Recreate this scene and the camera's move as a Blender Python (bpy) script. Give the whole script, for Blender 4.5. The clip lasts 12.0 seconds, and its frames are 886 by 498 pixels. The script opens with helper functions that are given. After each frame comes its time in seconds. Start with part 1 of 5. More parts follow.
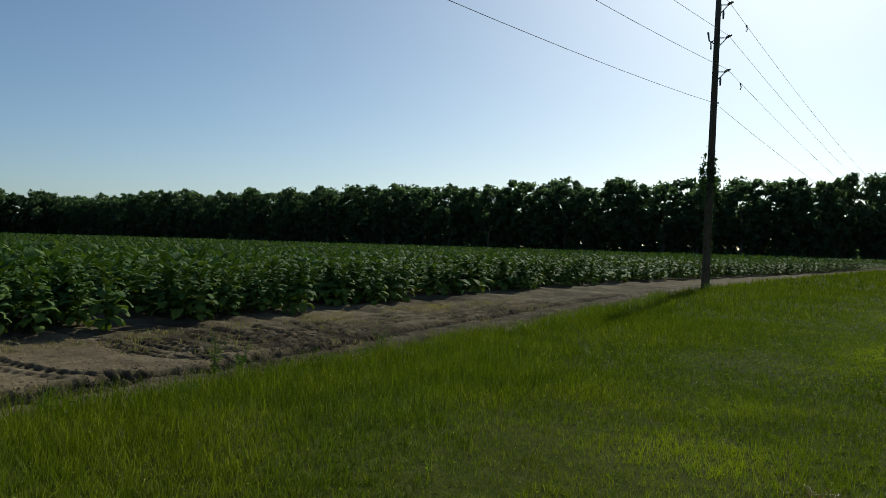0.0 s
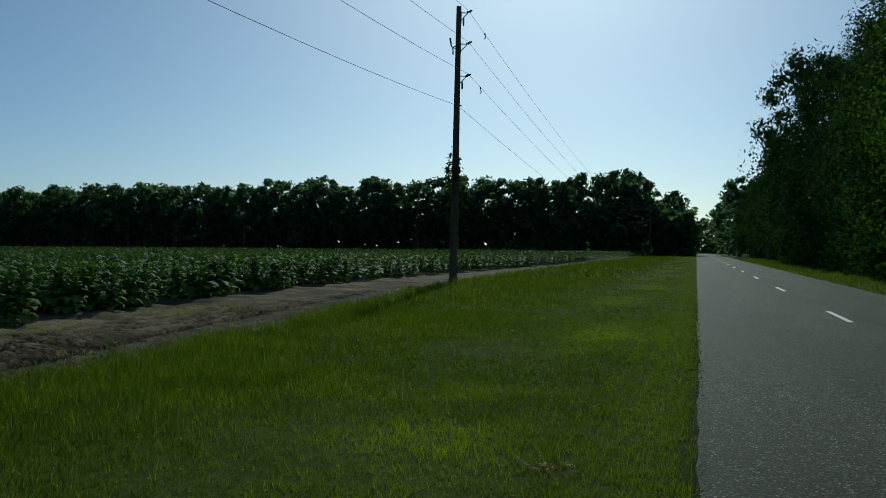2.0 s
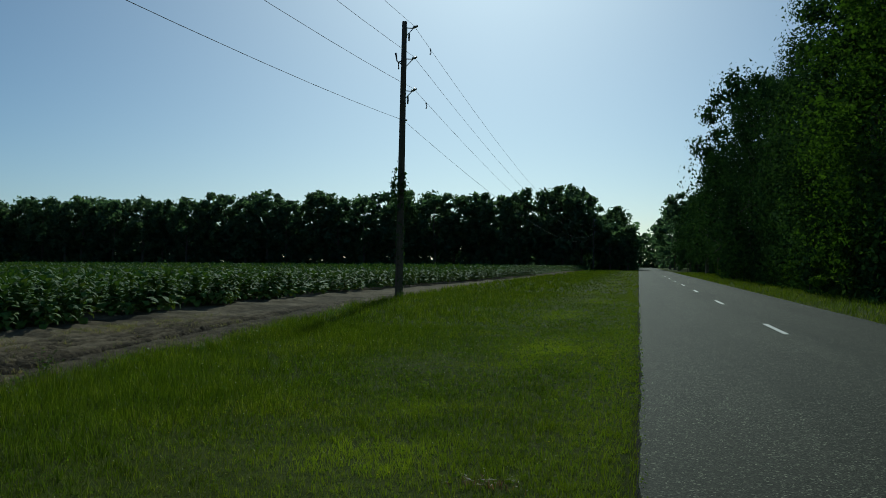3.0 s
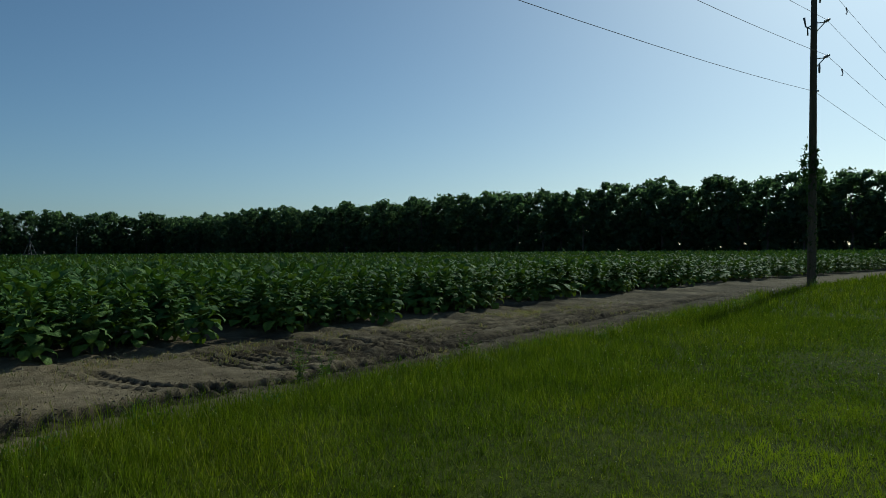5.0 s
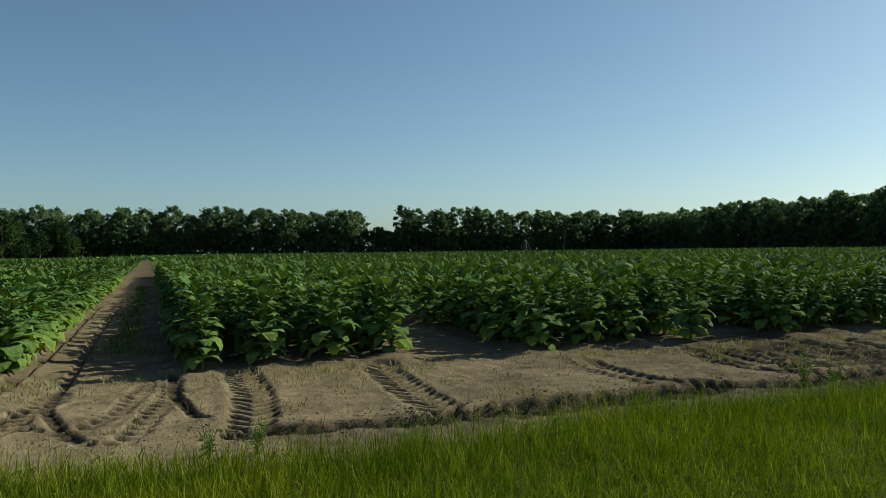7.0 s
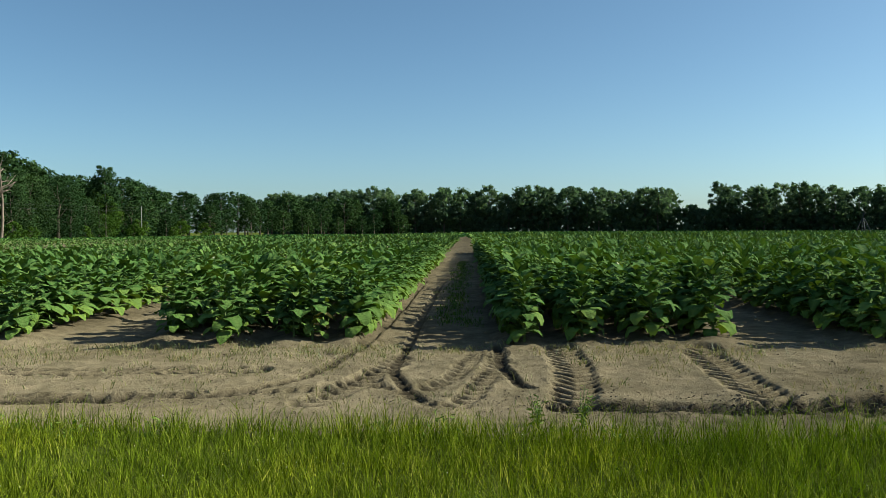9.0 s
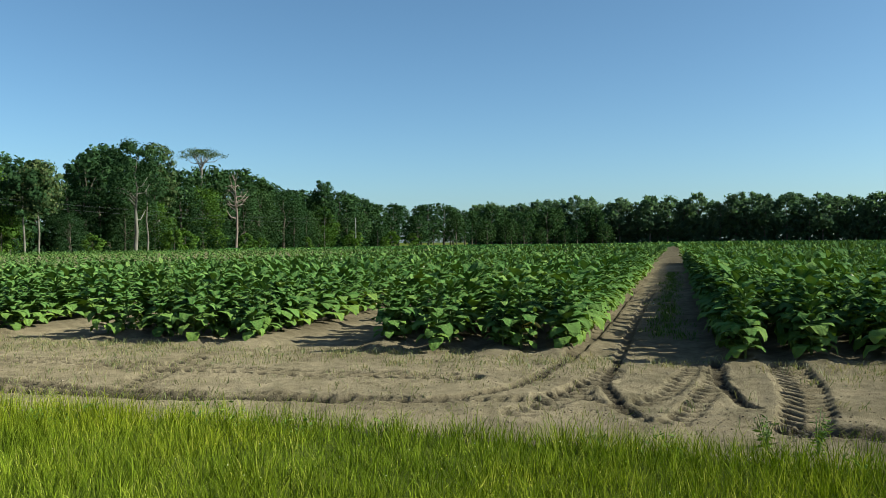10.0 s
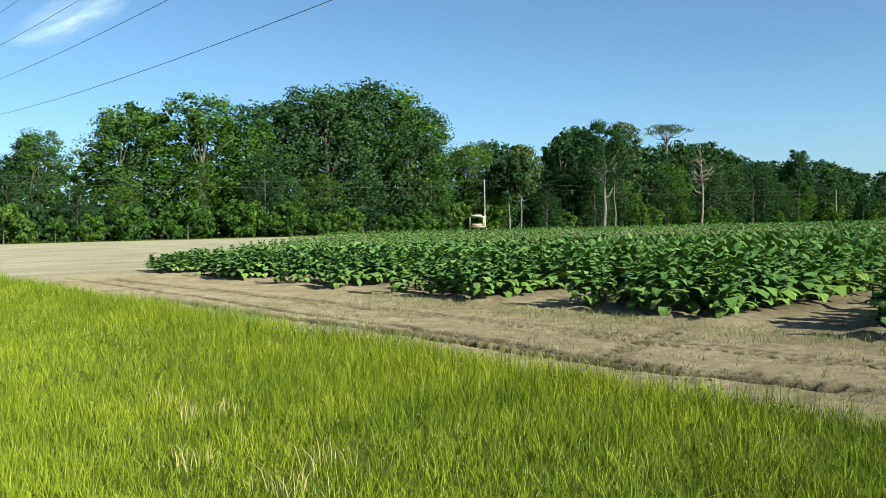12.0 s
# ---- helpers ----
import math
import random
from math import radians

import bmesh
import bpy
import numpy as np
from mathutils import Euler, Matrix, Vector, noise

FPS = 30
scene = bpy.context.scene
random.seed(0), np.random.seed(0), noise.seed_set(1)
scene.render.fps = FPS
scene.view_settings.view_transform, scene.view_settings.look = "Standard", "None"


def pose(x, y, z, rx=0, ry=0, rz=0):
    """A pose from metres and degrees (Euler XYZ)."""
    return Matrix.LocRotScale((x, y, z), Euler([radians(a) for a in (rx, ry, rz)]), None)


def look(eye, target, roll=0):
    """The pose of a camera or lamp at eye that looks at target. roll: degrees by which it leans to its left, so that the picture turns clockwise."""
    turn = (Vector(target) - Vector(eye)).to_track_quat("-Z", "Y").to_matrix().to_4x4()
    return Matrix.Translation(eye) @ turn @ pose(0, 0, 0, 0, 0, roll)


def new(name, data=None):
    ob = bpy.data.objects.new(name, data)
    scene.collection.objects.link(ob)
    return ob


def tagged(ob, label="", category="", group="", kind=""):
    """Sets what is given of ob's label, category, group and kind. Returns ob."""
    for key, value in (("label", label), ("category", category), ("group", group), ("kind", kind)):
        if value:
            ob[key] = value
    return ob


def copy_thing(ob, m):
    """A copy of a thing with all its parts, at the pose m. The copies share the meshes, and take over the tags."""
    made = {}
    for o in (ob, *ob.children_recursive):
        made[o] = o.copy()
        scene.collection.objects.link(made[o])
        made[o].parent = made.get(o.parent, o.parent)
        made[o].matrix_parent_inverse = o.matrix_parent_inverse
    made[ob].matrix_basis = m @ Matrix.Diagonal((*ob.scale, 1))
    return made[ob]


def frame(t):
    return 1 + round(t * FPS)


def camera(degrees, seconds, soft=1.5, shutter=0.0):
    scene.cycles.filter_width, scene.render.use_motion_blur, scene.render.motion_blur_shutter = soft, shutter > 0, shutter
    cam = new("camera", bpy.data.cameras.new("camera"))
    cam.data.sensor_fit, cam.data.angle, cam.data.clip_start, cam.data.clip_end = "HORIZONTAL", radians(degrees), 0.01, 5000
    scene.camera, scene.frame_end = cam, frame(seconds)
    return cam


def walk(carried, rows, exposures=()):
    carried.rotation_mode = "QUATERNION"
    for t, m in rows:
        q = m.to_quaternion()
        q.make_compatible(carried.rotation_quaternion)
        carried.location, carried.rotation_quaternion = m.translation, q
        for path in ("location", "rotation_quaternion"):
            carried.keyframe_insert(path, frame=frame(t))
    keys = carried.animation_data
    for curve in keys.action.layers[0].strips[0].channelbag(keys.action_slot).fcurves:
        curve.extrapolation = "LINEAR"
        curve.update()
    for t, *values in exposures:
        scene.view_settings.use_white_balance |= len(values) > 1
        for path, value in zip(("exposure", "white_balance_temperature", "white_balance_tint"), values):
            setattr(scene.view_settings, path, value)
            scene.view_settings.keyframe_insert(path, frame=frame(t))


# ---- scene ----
import itertools

# ---------------------------------------------------------------- camera
cam = camera(57.28, 12.0, soft=0.8)
# seconds, x, y, z, yaw (left of the road's line), pitch, lean to the left
ROWS = [
    (0.0, -0.028, -0.014, 1.466, 34.26, -0.3, 1.69),
    (0.5, 0.011, 0.012, 1.444, 28.6, -0.42, 1.35),
    (1.0, 0.085, 0.036, 1.448, 23.51, -0.46, 0.86),
    (1.5, 0.13, 0.043, 1.449, 19.23, 0.13, 0.5),
    (2.0, 0.17, 0.053, 1.448, 17.35, -0.07, 0.39),
    (2.5, 0.196, 0.073, 1.443, 16.04, 1.04, 0.14),
    (2.7, 0.187, 0.088, 1.445, 14.81, 1.03, 0.23),
    (3.4, 0.17, 0.12, 1.447, 13.1, 1.0, 0.3),
    (4.3, 0.142, 0.18, 1.452, 23.5, 0.8, 0.85),
    (4.5, 0.132, 0.185, 1.453, 29.54, 0.58, 0.77),
    (5.0, 0.047, 0.179, 1.446, 40.91, 0.15, -0.37),
    (5.5, 0.007, 0.172, 1.451, 48.6, 0.73, -1.3),
    (6.0, 0.016, 0.123, 1.444, 54.84, 0.8, -0.22),
    (6.5, -0.078, 0.146, 1.447, 63.55, 0.51, -0.53),
    (7.0, -0.143, 0.084, 1.437, 73.66, 0.12, -0.67),
    (7.2, -0.135, 0.079, 1.454, 75.47, -0.21, -0.97),
    (8.8, -0.053, -0.04, 1.459, 93.54, -1.4, -0.54),
    (9.0, -0.06, -0.053, 1.453, 95.22, -1.26, -0.24),
    (9.5, -0.072, -0.091, 1.445, 101.12, -0.84, -0.65),
    (10.0, -0.079, -0.14, 1.451, 109.44, -0.49, -0.38),
    (10.5, -0.097, -0.181, 1.447, 118.27, -0.84, -0.56),
    (11.0, -0.068, -0.245, 1.461, 127.59, -0.64, -1.42),
    (11.5, -0.049, -0.262, 1.455, 133.65, -0.33, -2.18),
    (12.0, -0.047, -0.247, 1.452, 141.41, -1.86, -0.9),
]
# seconds, stops, kelvin, tint
EXPOSURES = [(0.0, 0.24, 6250, -2), (1.0, 0.08, 5750, -6), (2.5, -0.3, 5450, -13), (4.5, -0.28, 5650, -11), (5.5, 0.2, 5700, -11), (6.5, 0.52, 6400, -9), (7.0, 0.63, 6650, -8), (9.5, 1.06, 6150, -9), (11.0, 1.18, 5900, -9), (12.0, 1.26, 5900, -8)]
walk(cam, [(t, pose(x, y, z, 90 + pitch, 0, yaw) @ pose(0, 0, 0, 0, 0, lean)) for t, x, y, z, yaw, pitch, lean in ROWS], EXPOSURES)

# ---------------------------------------------------------------- world and sun
SUN_YAW, SUN_UP = 10.0, 32.0
world = bpy.data.worlds.new("sky")
scene.world = world
world.use_nodes = True
wn = world.node_tree.nodes
sky = wn.new("ShaderNodeTexSky")
sky.sky_type = "NISHITA"
sky.sun_disc = False
sky.sun_elevation = radians(SUN_UP)
sky.sun_rotation = radians(-SUN_YAW)
sky.air_density, sky.dust_density, sky.ozone_density = 0.75, 1.0, 3.2
wn["Background"].inputs["Strength"].default_value = 0.069
world.node_tree.links.new(sky.outputs[0], wn["Background"].inputs["Color"])

sun = new("sun", bpy.data.lights.new("sun", "SUN"))
sun.data.energy, sun.data.angle, sun.data.color = 5.0, radians(0.53), (1.0, 0.93, 0.82)
a, e = radians(SUN_YAW), radians(SUN_UP)
to_sun = Vector((-math.sin(a) * math.cos(e), math.cos(a) * math.cos(e), math.sin(e)))
sun.matrix_world = look(to_sun * 100, (0, 0, 0))


# ---------------------------------------------------------------- materials
def material(name):
    m = bpy.data.materials.new(name)
    m.use_nodes = True
    t = m.node_tree
    return m, t, t.nodes["Principled BSDF"], t.nodes["Material Output"]


def node(t, kind, **values):
    n = t.nodes.new(kind)
    for key, value in values.items():
        n.inputs[key.replace("_", " ")].default_value = value
    return n


def ramp(t, fac, *stops):
    r = t.nodes.new("ShaderNodeValToRGB")
    el = r.color_ramp.elements
    while len(el) < len(stops):
        el.new(0.5)
    for k, (p, c) in zip(el, stops):
        k.position, k.color = p, (*c, 1)
    t.links.new(fac, r.inputs[0])
    return r.outputs[0]


def mixed(t, fac, a, b, blend="MIX"):
    m = t.nodes.new("ShaderNodeMix")
    m.data_type, m.blend_type = "RGBA", blend
    for value, socket in ((fac, m.inputs[0]), (a, m.inputs[6]), (b, m.inputs[7])):
        if isinstance(value, bpy.types.NodeSocket):
            t.links.new(value, socket)
        else:
            socket.default_value = value if isinstance(value, (int, float)) else (*value, 1)
    return m.outputs[2]


def math_node(t, op, *args):
    m = t.nodes.new("ShaderNodeMath")
    m.operation = op
    for value, socket in zip(args, m.inputs):
        if isinstance(value, bpy.types.NodeSocket):
            t.links.new(value, socket)
        else:
            socket.default_value = value
    return m.outputs[0]


def noise_of(t, scale, detail=4.0, rough=0.6, stretch=None):
    co = t.nodes.new("ShaderNodeTexCoord").outputs["Object"]
    if stretch:
        mp = t.nodes.new("ShaderNodeMapping")
        mp.inputs["Scale"].default_value = stretch
        t.links.new(co, mp.inputs[0])
        co = mp.outputs[0]
    n = node(t, "ShaderNodeTexNoise", Scale=scale, Detail=detail, Roughness=rough)
    t.links.new(co, n.inputs["Vector"])
    return n.outputs["Fac"]


def bump(t, p, height, strength, distance):
    b = node(t, "ShaderNodeBump", Strength=strength, Distance=distance)
    t.links.new(height, b.inputs["Height"])
    t.links.new(b.outputs[0], p.inputs["Normal"])


def chance(t):
    """A random value for each loose piece, whether an object or an island of a mesh."""
    o = t.nodes.new("ShaderNodeObjectInfo").outputs["Random"]
    g = t.nodes.new("ShaderNodeNewGeometry").outputs["Random Per Island"]
    return math_node(t, "FRACT", math_node(t, "ADD", o, g))


def attribute(t, name):
    n = t.nodes.new("ShaderNodeAttribute")
    n.attribute_name = name
    return n.outputs["Fac"]


def leafy(name, stops, through_colour, thin=0.4, rough=0.45, rib=None, patch=None, specular=0.5, aged=None, crinkle=0.0, tinge=None, tone=None):
    """A leaf: a matt to waxy face, and light that comes through it."""
    m, t, p, out = material(name)
    colour = ramp(t, chance(t), *stops)
    if tone:
        colour = mixed(t, 1.0, colour, ramp(t, t.nodes.new("ShaderNodeObjectInfo").outputs["Random"], (0.0, tone[0]), (1.0, tone[1])), "MULTIPLY")
    if patch:
        colour = mixed(t, ramp(t, noise_of(t, patch[0], 3.0), (0.35, (0, 0, 0)), (0.7, (1, 1, 1))), colour, patch[1], "MULTIPLY")
    if tinge:
        colour = mixed(t, ramp(t, noise_of(t, tinge[0], 4.0), (0.46, (0, 0, 0)), (0.66, (1, 1, 1))), colour, tinge[1], "MULTIPLY")
    if aged:
        colour = mixed(t, attribute(t, "age"), colour, aged)
    if crinkle:
        bump(t, p, noise_of(t, 22.0, 3.0), crinkle, 0.035)
    if rib:
        colour = mixed(t, attribute(t, "rib"), colour, rib)
    t.links.new(colour, p.inputs["Base Color"])
    p.inputs["Roughness"].default_value = rough
    p.inputs["Diffuse Roughness"].default_value = 0.6
    p.inputs["Specular IOR Level"].default_value = specular
    tr = t.nodes.new("ShaderNodeBsdfTranslucent")
    t.links.new(mixed(t, 1.0, colour, through_colour, "MULTIPLY"), tr.inputs["Color"])
    mx = t.nodes.new("ShaderNodeMixShader")
    mx.inputs[0].default_value = thin
    t.links.new(p.outputs[0], mx.inputs[1])
    t.links.new(tr.outputs[0], mx.inputs[2])
    t.links.new(mx.outputs[0], out.inputs["Surface"])
    return m


def rough_surface(name, dark, light, scale, rough=0.9, relief=0.3, stretch=None, fine=None):
    m, t, p, out = material(name)
    n1 = noise_of(t, scale, 6.0, 0.65, stretch)
    c = ramp(t, n1, (0.3, dark), (0.72, light))
    n2 = noise_of(t, fine or scale * 9, 3.0, 0.7, stretch)
    c = mixed(t, 0.5, c, ramp(t, n2, (0.3, (0.55, 0.55, 0.55)), (0.7, (1.15, 1.15, 1.15))), "MULTIPLY")
    t.links.new(c, p.inputs["Base Color"])
    p.inputs["Roughness"].default_value = rough
    p.inputs["Diffuse Roughness"].default_value = 0.8
    p.inputs["Specular IOR Level"].default_value = 0.15
    bump(t, p, n2, relief, 0.02)
    return m


M_TOBACCO = leafy("tobacco_leaf", ((0.0, (0.016, 0.047, 0.011)), (0.45, (0.04, 0.1, 0.026)), (0.85, (0.093, 0.178, 0.045)), (1.0, (0.21, 0.28, 0.07))),
                  (1.5, 1.5, 0.35), 0.08, 0.7, rib=(0.12, 0.18, 0.05), specular=0.035, aged=(0.23, 0.31, 0.05), crinkle=1.0)
M_YELLOW_LEAF = leafy("yellowed_leaf", ((0.0, (0.5, 0.36, 0.03)), (1.0, (0.62, 0.5, 0.06))), (1.2, 1.1, 0.6), 0.3, 0.5, rib=(0.5, 0.42, 0.12))
M_STALK = rough_surface("tobacco_stalk", (0.09, 0.14, 0.04), (0.16, 0.2, 0.07), 8.0, 0.6)
M_GRASS = leafy("grass_blade", ((0.0, (0.056, 0.078, 0.008)), (0.45, (0.135, 0.17, 0.012)), (0.85, (0.238, 0.29, 0.022)), (1.0, (0.38, 0.37, 0.075))),
                (1.22, 1.42, 0.4), 0.14, 0.55, patch=(1.3, (0.6, 0.66, 0.55)), specular=0.02, tinge=(0.5, (1.35, 1.2, 1.0)), aged=(0.42, 0.46, 0.03))
M_DRY_GRASS = leafy("dry_grass_blade", ((0.0, (0.1, 0.13, 0.035)), (0.5, (0.2, 0.2, 0.07)), (1.0, (0.33, 0.27, 0.12))), (1.2, 1.1, 0.7), 0.3, 0.6)
M_TOBACCO_FLOWER = leafy("tobacco_flower", ((0.0, (0.3, 0.34, 0.14)), (1.0, (0.5, 0.45, 0.33))), (1, 1, 1), 0.3, 0.7)
M_WEED = leafy("weed_leaf", ((0.0, (0.06, 0.105, 0.018)), (0.6, (0.11, 0.175, 0.026)), (1.0, (0.2, 0.26, 0.045))), (1.3, 1.4, 0.5), 0.15, 0.7, specular=0.12)
M_CLOVER = leafy("clover_leaf", ((0.0, (0.05, 0.085, 0.014)), (0.5, (0.12, 0.175, 0.026)), (0.85, (0.17, 0.225, 0.026)), (1.0, (0.25, 0.29, 0.03))), (1.3, 1.45, 0.4), 0.2, 0.75, specular=0.0)
M_DEAD_GRASS = leafy("dead_grass", ((0.0, (0.13, 0.06, 0.035)), (1.0, (0.28, 0.15, 0.08))), (1.1, 1.0, 0.8), 0.2, 0.7)
M_SEED_HEAD = leafy("seed_head", ((0.0, (0.34, 0.29, 0.09)), (1.0, (0.5, 0.4, 0.17))), (1.1, 1.0, 0.8), 0.3, 0.7)
# petal colour that also serves for painted glints in the grass
M_FLOWER_GLINT = leafy("flower_and_glint", ((0.0, (0.6, 0.6, 0.44)), (0.6, (0.6, 0.58, 0.3)), (1.0, (0.7, 0.58, 0.06))), (1, 1, 1), 0.7, 0.8, specular=0.1)
M_CROWN = leafy("tree_foliage", ((0.0, (0.022, 0.044, 0.019)), (0.6, (0.033, 0.061, 0.025)), (1.0, (0.05, 0.083, 0.033))), (1.3, 1.5, 0.7), 0.18, 0.7, specular=0.0, tone=((0.72, 0.78, 0.8), (1.25, 1.18, 1.05)))
# far woods' foliage: a paler, greyer copy with the haze in its colour
M_CROWN_HAZED = leafy("haze_lightened_foliage", ((0.0, (0.056, 0.086, 0.052)), (0.6, (0.08, 0.118, 0.07)), (1.0, (0.115, 0.152, 0.087))), (1.4, 1.6, 1.0), 0.42, 0.7, specular=0.0, tone=((0.8, 0.84, 0.86), (1.2, 1.15, 1.05)))
M_CROWN_LIGHT = leafy("light_tree_foliage", ((0.0, (0.04, 0.076, 0.016)), (0.6, (0.058, 0.105, 0.02)), (1.0, (0.085, 0.138, 0.028))), (1.4, 1.5, 0.5), 0.25, 0.7, specular=0.0, tone=((0.8, 0.85, 0.85), (1.2, 1.12, 1.0)))
M_CROWN_PINE = leafy("pine_foliage", ((0.0, (0.03, 0.055, 0.02)), (0.6, (0.06, 0.085, 0.03)), (1.0, (0.11, 0.12, 0.05))), (1.2, 1.4, 0.7), 0.2, 0.7, specular=0.05)
M_BARK = rough_surface("bark", (0.07, 0.055, 0.04), (0.2, 0.17, 0.13), 3.0, 0.95, 0.6, (1, 1, 0.25))
M_PALE_BARK = rough_surface("pale_bark", (0.12, 0.1, 0.08), (0.27, 0.245, 0.205), 2.0, 0.9, 0.4, (1, 1, 0.3))
M_GREY_POLE = rough_surface("bleached_pole_wood", (0.26, 0.25, 0.22), (0.46, 0.44, 0.4), 4.0, 0.9, 0.3, (1, 1, 0.1))
M_POLE = rough_surface("weathered_pole_wood", (0.055, 0.044, 0.035), (0.15, 0.125, 0.1), 5.0, 0.85, 0.4, (1, 1, 0.06))
M_DAMP_CLOD = rough_surface("damp_soil_clod", (0.045, 0.036, 0.027), (0.12, 0.096, 0.072), 9.0)
M_SAND_CLOD = rough_surface("soil_clod", (0.14, 0.105, 0.07), (0.26, 0.205, 0.145), 6.0)


def plain(name, colour, rough=0.5, metal=0.0):
    m, t, p, out = material(name)
    n = noise_of(t, 14.0)
    c = ramp(t, n, (0.3, tuple(v * 0.78 for v in colour)), (0.7, colour))
    t.links.new(c, p.inputs["Base Color"])
    p.inputs["Roughness"].default_value, p.inputs["Metallic"].default_value = rough, metal
    return m


M_STEEL = plain("galvanised_steel", (0.42, 0.43, 0.44), 0.5, 0.8)
M_WIRE = plain("dull_aluminium_wire", (0.09, 0.09, 0.094), 0.85, 0.0)
M_INSULATOR = plain("grey_polymer", (0.12, 0.12, 0.13), 0.45)
M_PAINT_WHITE = plain("worn_white_road_paint", (0.21, 0.21, 0.2), 0.7)


def ground_material():
    """Sandy soil, with a darker root mat under the grass; damp and painted shade brown it between the rows and in ruts.
    """
    m, t, p, out = material("soil_and_turf")
    n1, n2, n3 = noise_of(t, 0.5, 5.0), noise_of(t, 5.0, 6.0, 0.7), noise_of(t, 42.0, 4.0, 0.75)
    sand = ramp(t, n1, (0.3, (0.21, 0.166, 0.108)), (0.7, (0.297, 0.24, 0.162)))
    sand = mixed(t, 0.75, sand, ramp(t, n2, (0.32, (0.58, 0.56, 0.53)), (0.66, (1.1, 1.09, 1.07))), "MULTIPLY")
    sand = mixed(t, 0.28, sand, ramp(t, n3, (0.3, (0.6, 0.58, 0.56)), (0.6, (1.1, 1.1, 1.08))), "MULTIPLY")
    n4 = noise_of(t, 1.7, 4.0, 0.65)
    sand = mixed(t, 0.8, sand, ramp(t, n4, (0.36, (0.66, 0.66, 0.62)), (0.56, (1.08, 1.06, 1.04))), "MULTIPLY")
    # dark soil colour: real damp, and the shade of ruts, bank and rows
    damp_shade = ramp(t, n2, (0.3, (0.026, 0.02, 0.014)), (0.7, (0.06, 0.047, 0.033)))
    turf = ramp(t, n2, (0.3, (0.045, 0.058, 0.01)), (0.7, (0.1, 0.115, 0.018)))
    pale = ramp(t, n2, (0.3, (0.19, 0.162, 0.114)), (0.7, (0.275, 0.24, 0.173)))
    pale = mixed(t, 0.9, pale, ramp(t, noise_of(t, 0.35, 5.0, 0.6, (0.5, 1.6, 1)), (0.36, (0.68, 0.66, 0.62)), (0.6, (1.06, 1.06, 1.05))), "MULTIPLY")
    c = mixed(t, attribute(t, "damp_shade"), sand, damp_shade)
    c = mixed(t, attribute(t, "pale"), c, pale)
    edge = math_node(t, "ADD", attribute(t, "turf"), math_node(t, "MULTIPLY", math_node(t, "SUBTRACT", n2, 0.5), 0.9))
    c = mixed(t, ramp(t, edge, (0.42, (0, 0, 0)), (0.58, (1, 1, 1))), c, turf)
    t.links.new(c, p.inputs["Base Color"])
    p.inputs["Roughness"].default_value = 1.0
    p.inputs["Diffuse Roughness"].default_value = 0.6
    p.inputs["Specular IOR Level"].default_value = 0.02
    h = math_node(t, "ADD", n2, math_node(t, "MULTIPLY", n3, 0.5))
    bump(t, p, h, 1.0, 0.045)
    return m


def asphalt_material():
    m, t, p, out = material("worn_asphalt")
    n1, n2 = noise_of(t, 0.8, 4.0, 0.6, (1, 0.12, 1)), noise_of(t, 9.0, 5.0)
    v = node(t, "ShaderNodeTexVoronoi", Scale=85.0)
    t.links.new(t.nodes.new("ShaderNodeTexCoord").outputs["Object"], v.inputs["Vector"])
    c = ramp(t, n1, (0.3, (0.02, 0.0208, 0.0155)), (0.7, (0.032, 0.033, 0.0245)))
    c = mixed(t, 0.6, c, ramp(t, n2, (0.3, (0.7, 0.7, 0.7)), (0.7, (1.15, 1.15, 1.15))), "MULTIPLY")
    stone = ramp(t, node_out(v, "Color"), (0.15, (0.35, 0.35, 0.35)), (0.55, (0.9, 0.9, 0.9)), (0.8, (2.0, 2.0, 1.95)), (0.95, (8.0, 8.0, 7.6)))
    c = mixed(t, 0.9, c, stone, "MULTIPLY")
    t.links.new(c, p.inputs["Base Color"])
    p.inputs["Roughness"].default_value = 0.8
    p.inputs["Specular IOR Level"].default_value = 0.03
    bump(t, p, v.outputs["Distance"], 0.5, 0.006)
    return m


def node_out(n, name):
    return n.outputs[name]


M_GROUND, M_ASPHALT = ground_material(), asphalt_material()


# ---------------------------------------------------------------- mesh helpers
def mesh_of(name, verts, faces, mats, attributes=None, smooth=False, normals=None):
    """A mesh from arrays of points and of faces that all have the same number of corners."""
    me = bpy.data.meshes.new(name)
    v, f = np.asarray(verts, np.float32), np.asarray(faces, np.int32)
    n = f.shape[1]
    me.vertices.add(len(v))
    me.vertices.foreach_set("co", v.ravel())
    me.loops.add(f.size)
    me.loops.foreach_set("vertex_index", f.ravel())
    me.polygons.add(len(f))
    me.polygons.foreach_set("loop_start", np.arange(0, f.size, n, dtype=np.int32))
    me.polygons.foreach_set("use_smooth", np.full(len(f), smooth))
    for key, values in (attributes or {}).items():
        me.attributes.new(key, "FLOAT", "POINT").data.foreach_set("value", np.asarray(values, np.float32))
    for m in mats if isinstance(mats, (list, tuple)) else [mats]:
        me.materials.append(m)
    me.update(calc_edges=True)
    me.validate()
    if normals is not None:
        me.normals_split_custom_set_from_vertices(normals)
    return me


def part(name, me, parent=None, label=""):
    ob = new(name, me)
    ob.parent = parent
    return tagged(ob, label)


def bm_mesh(name, bm, mat, smooth=True):
    me = bpy.data.meshes.new(name)
    bm.to_mesh(me)
    bm.free()
    me.materials.append(mat)
    me.polygons.foreach_set("use_smooth", np.full(len(me.polygons), smooth))
    return me


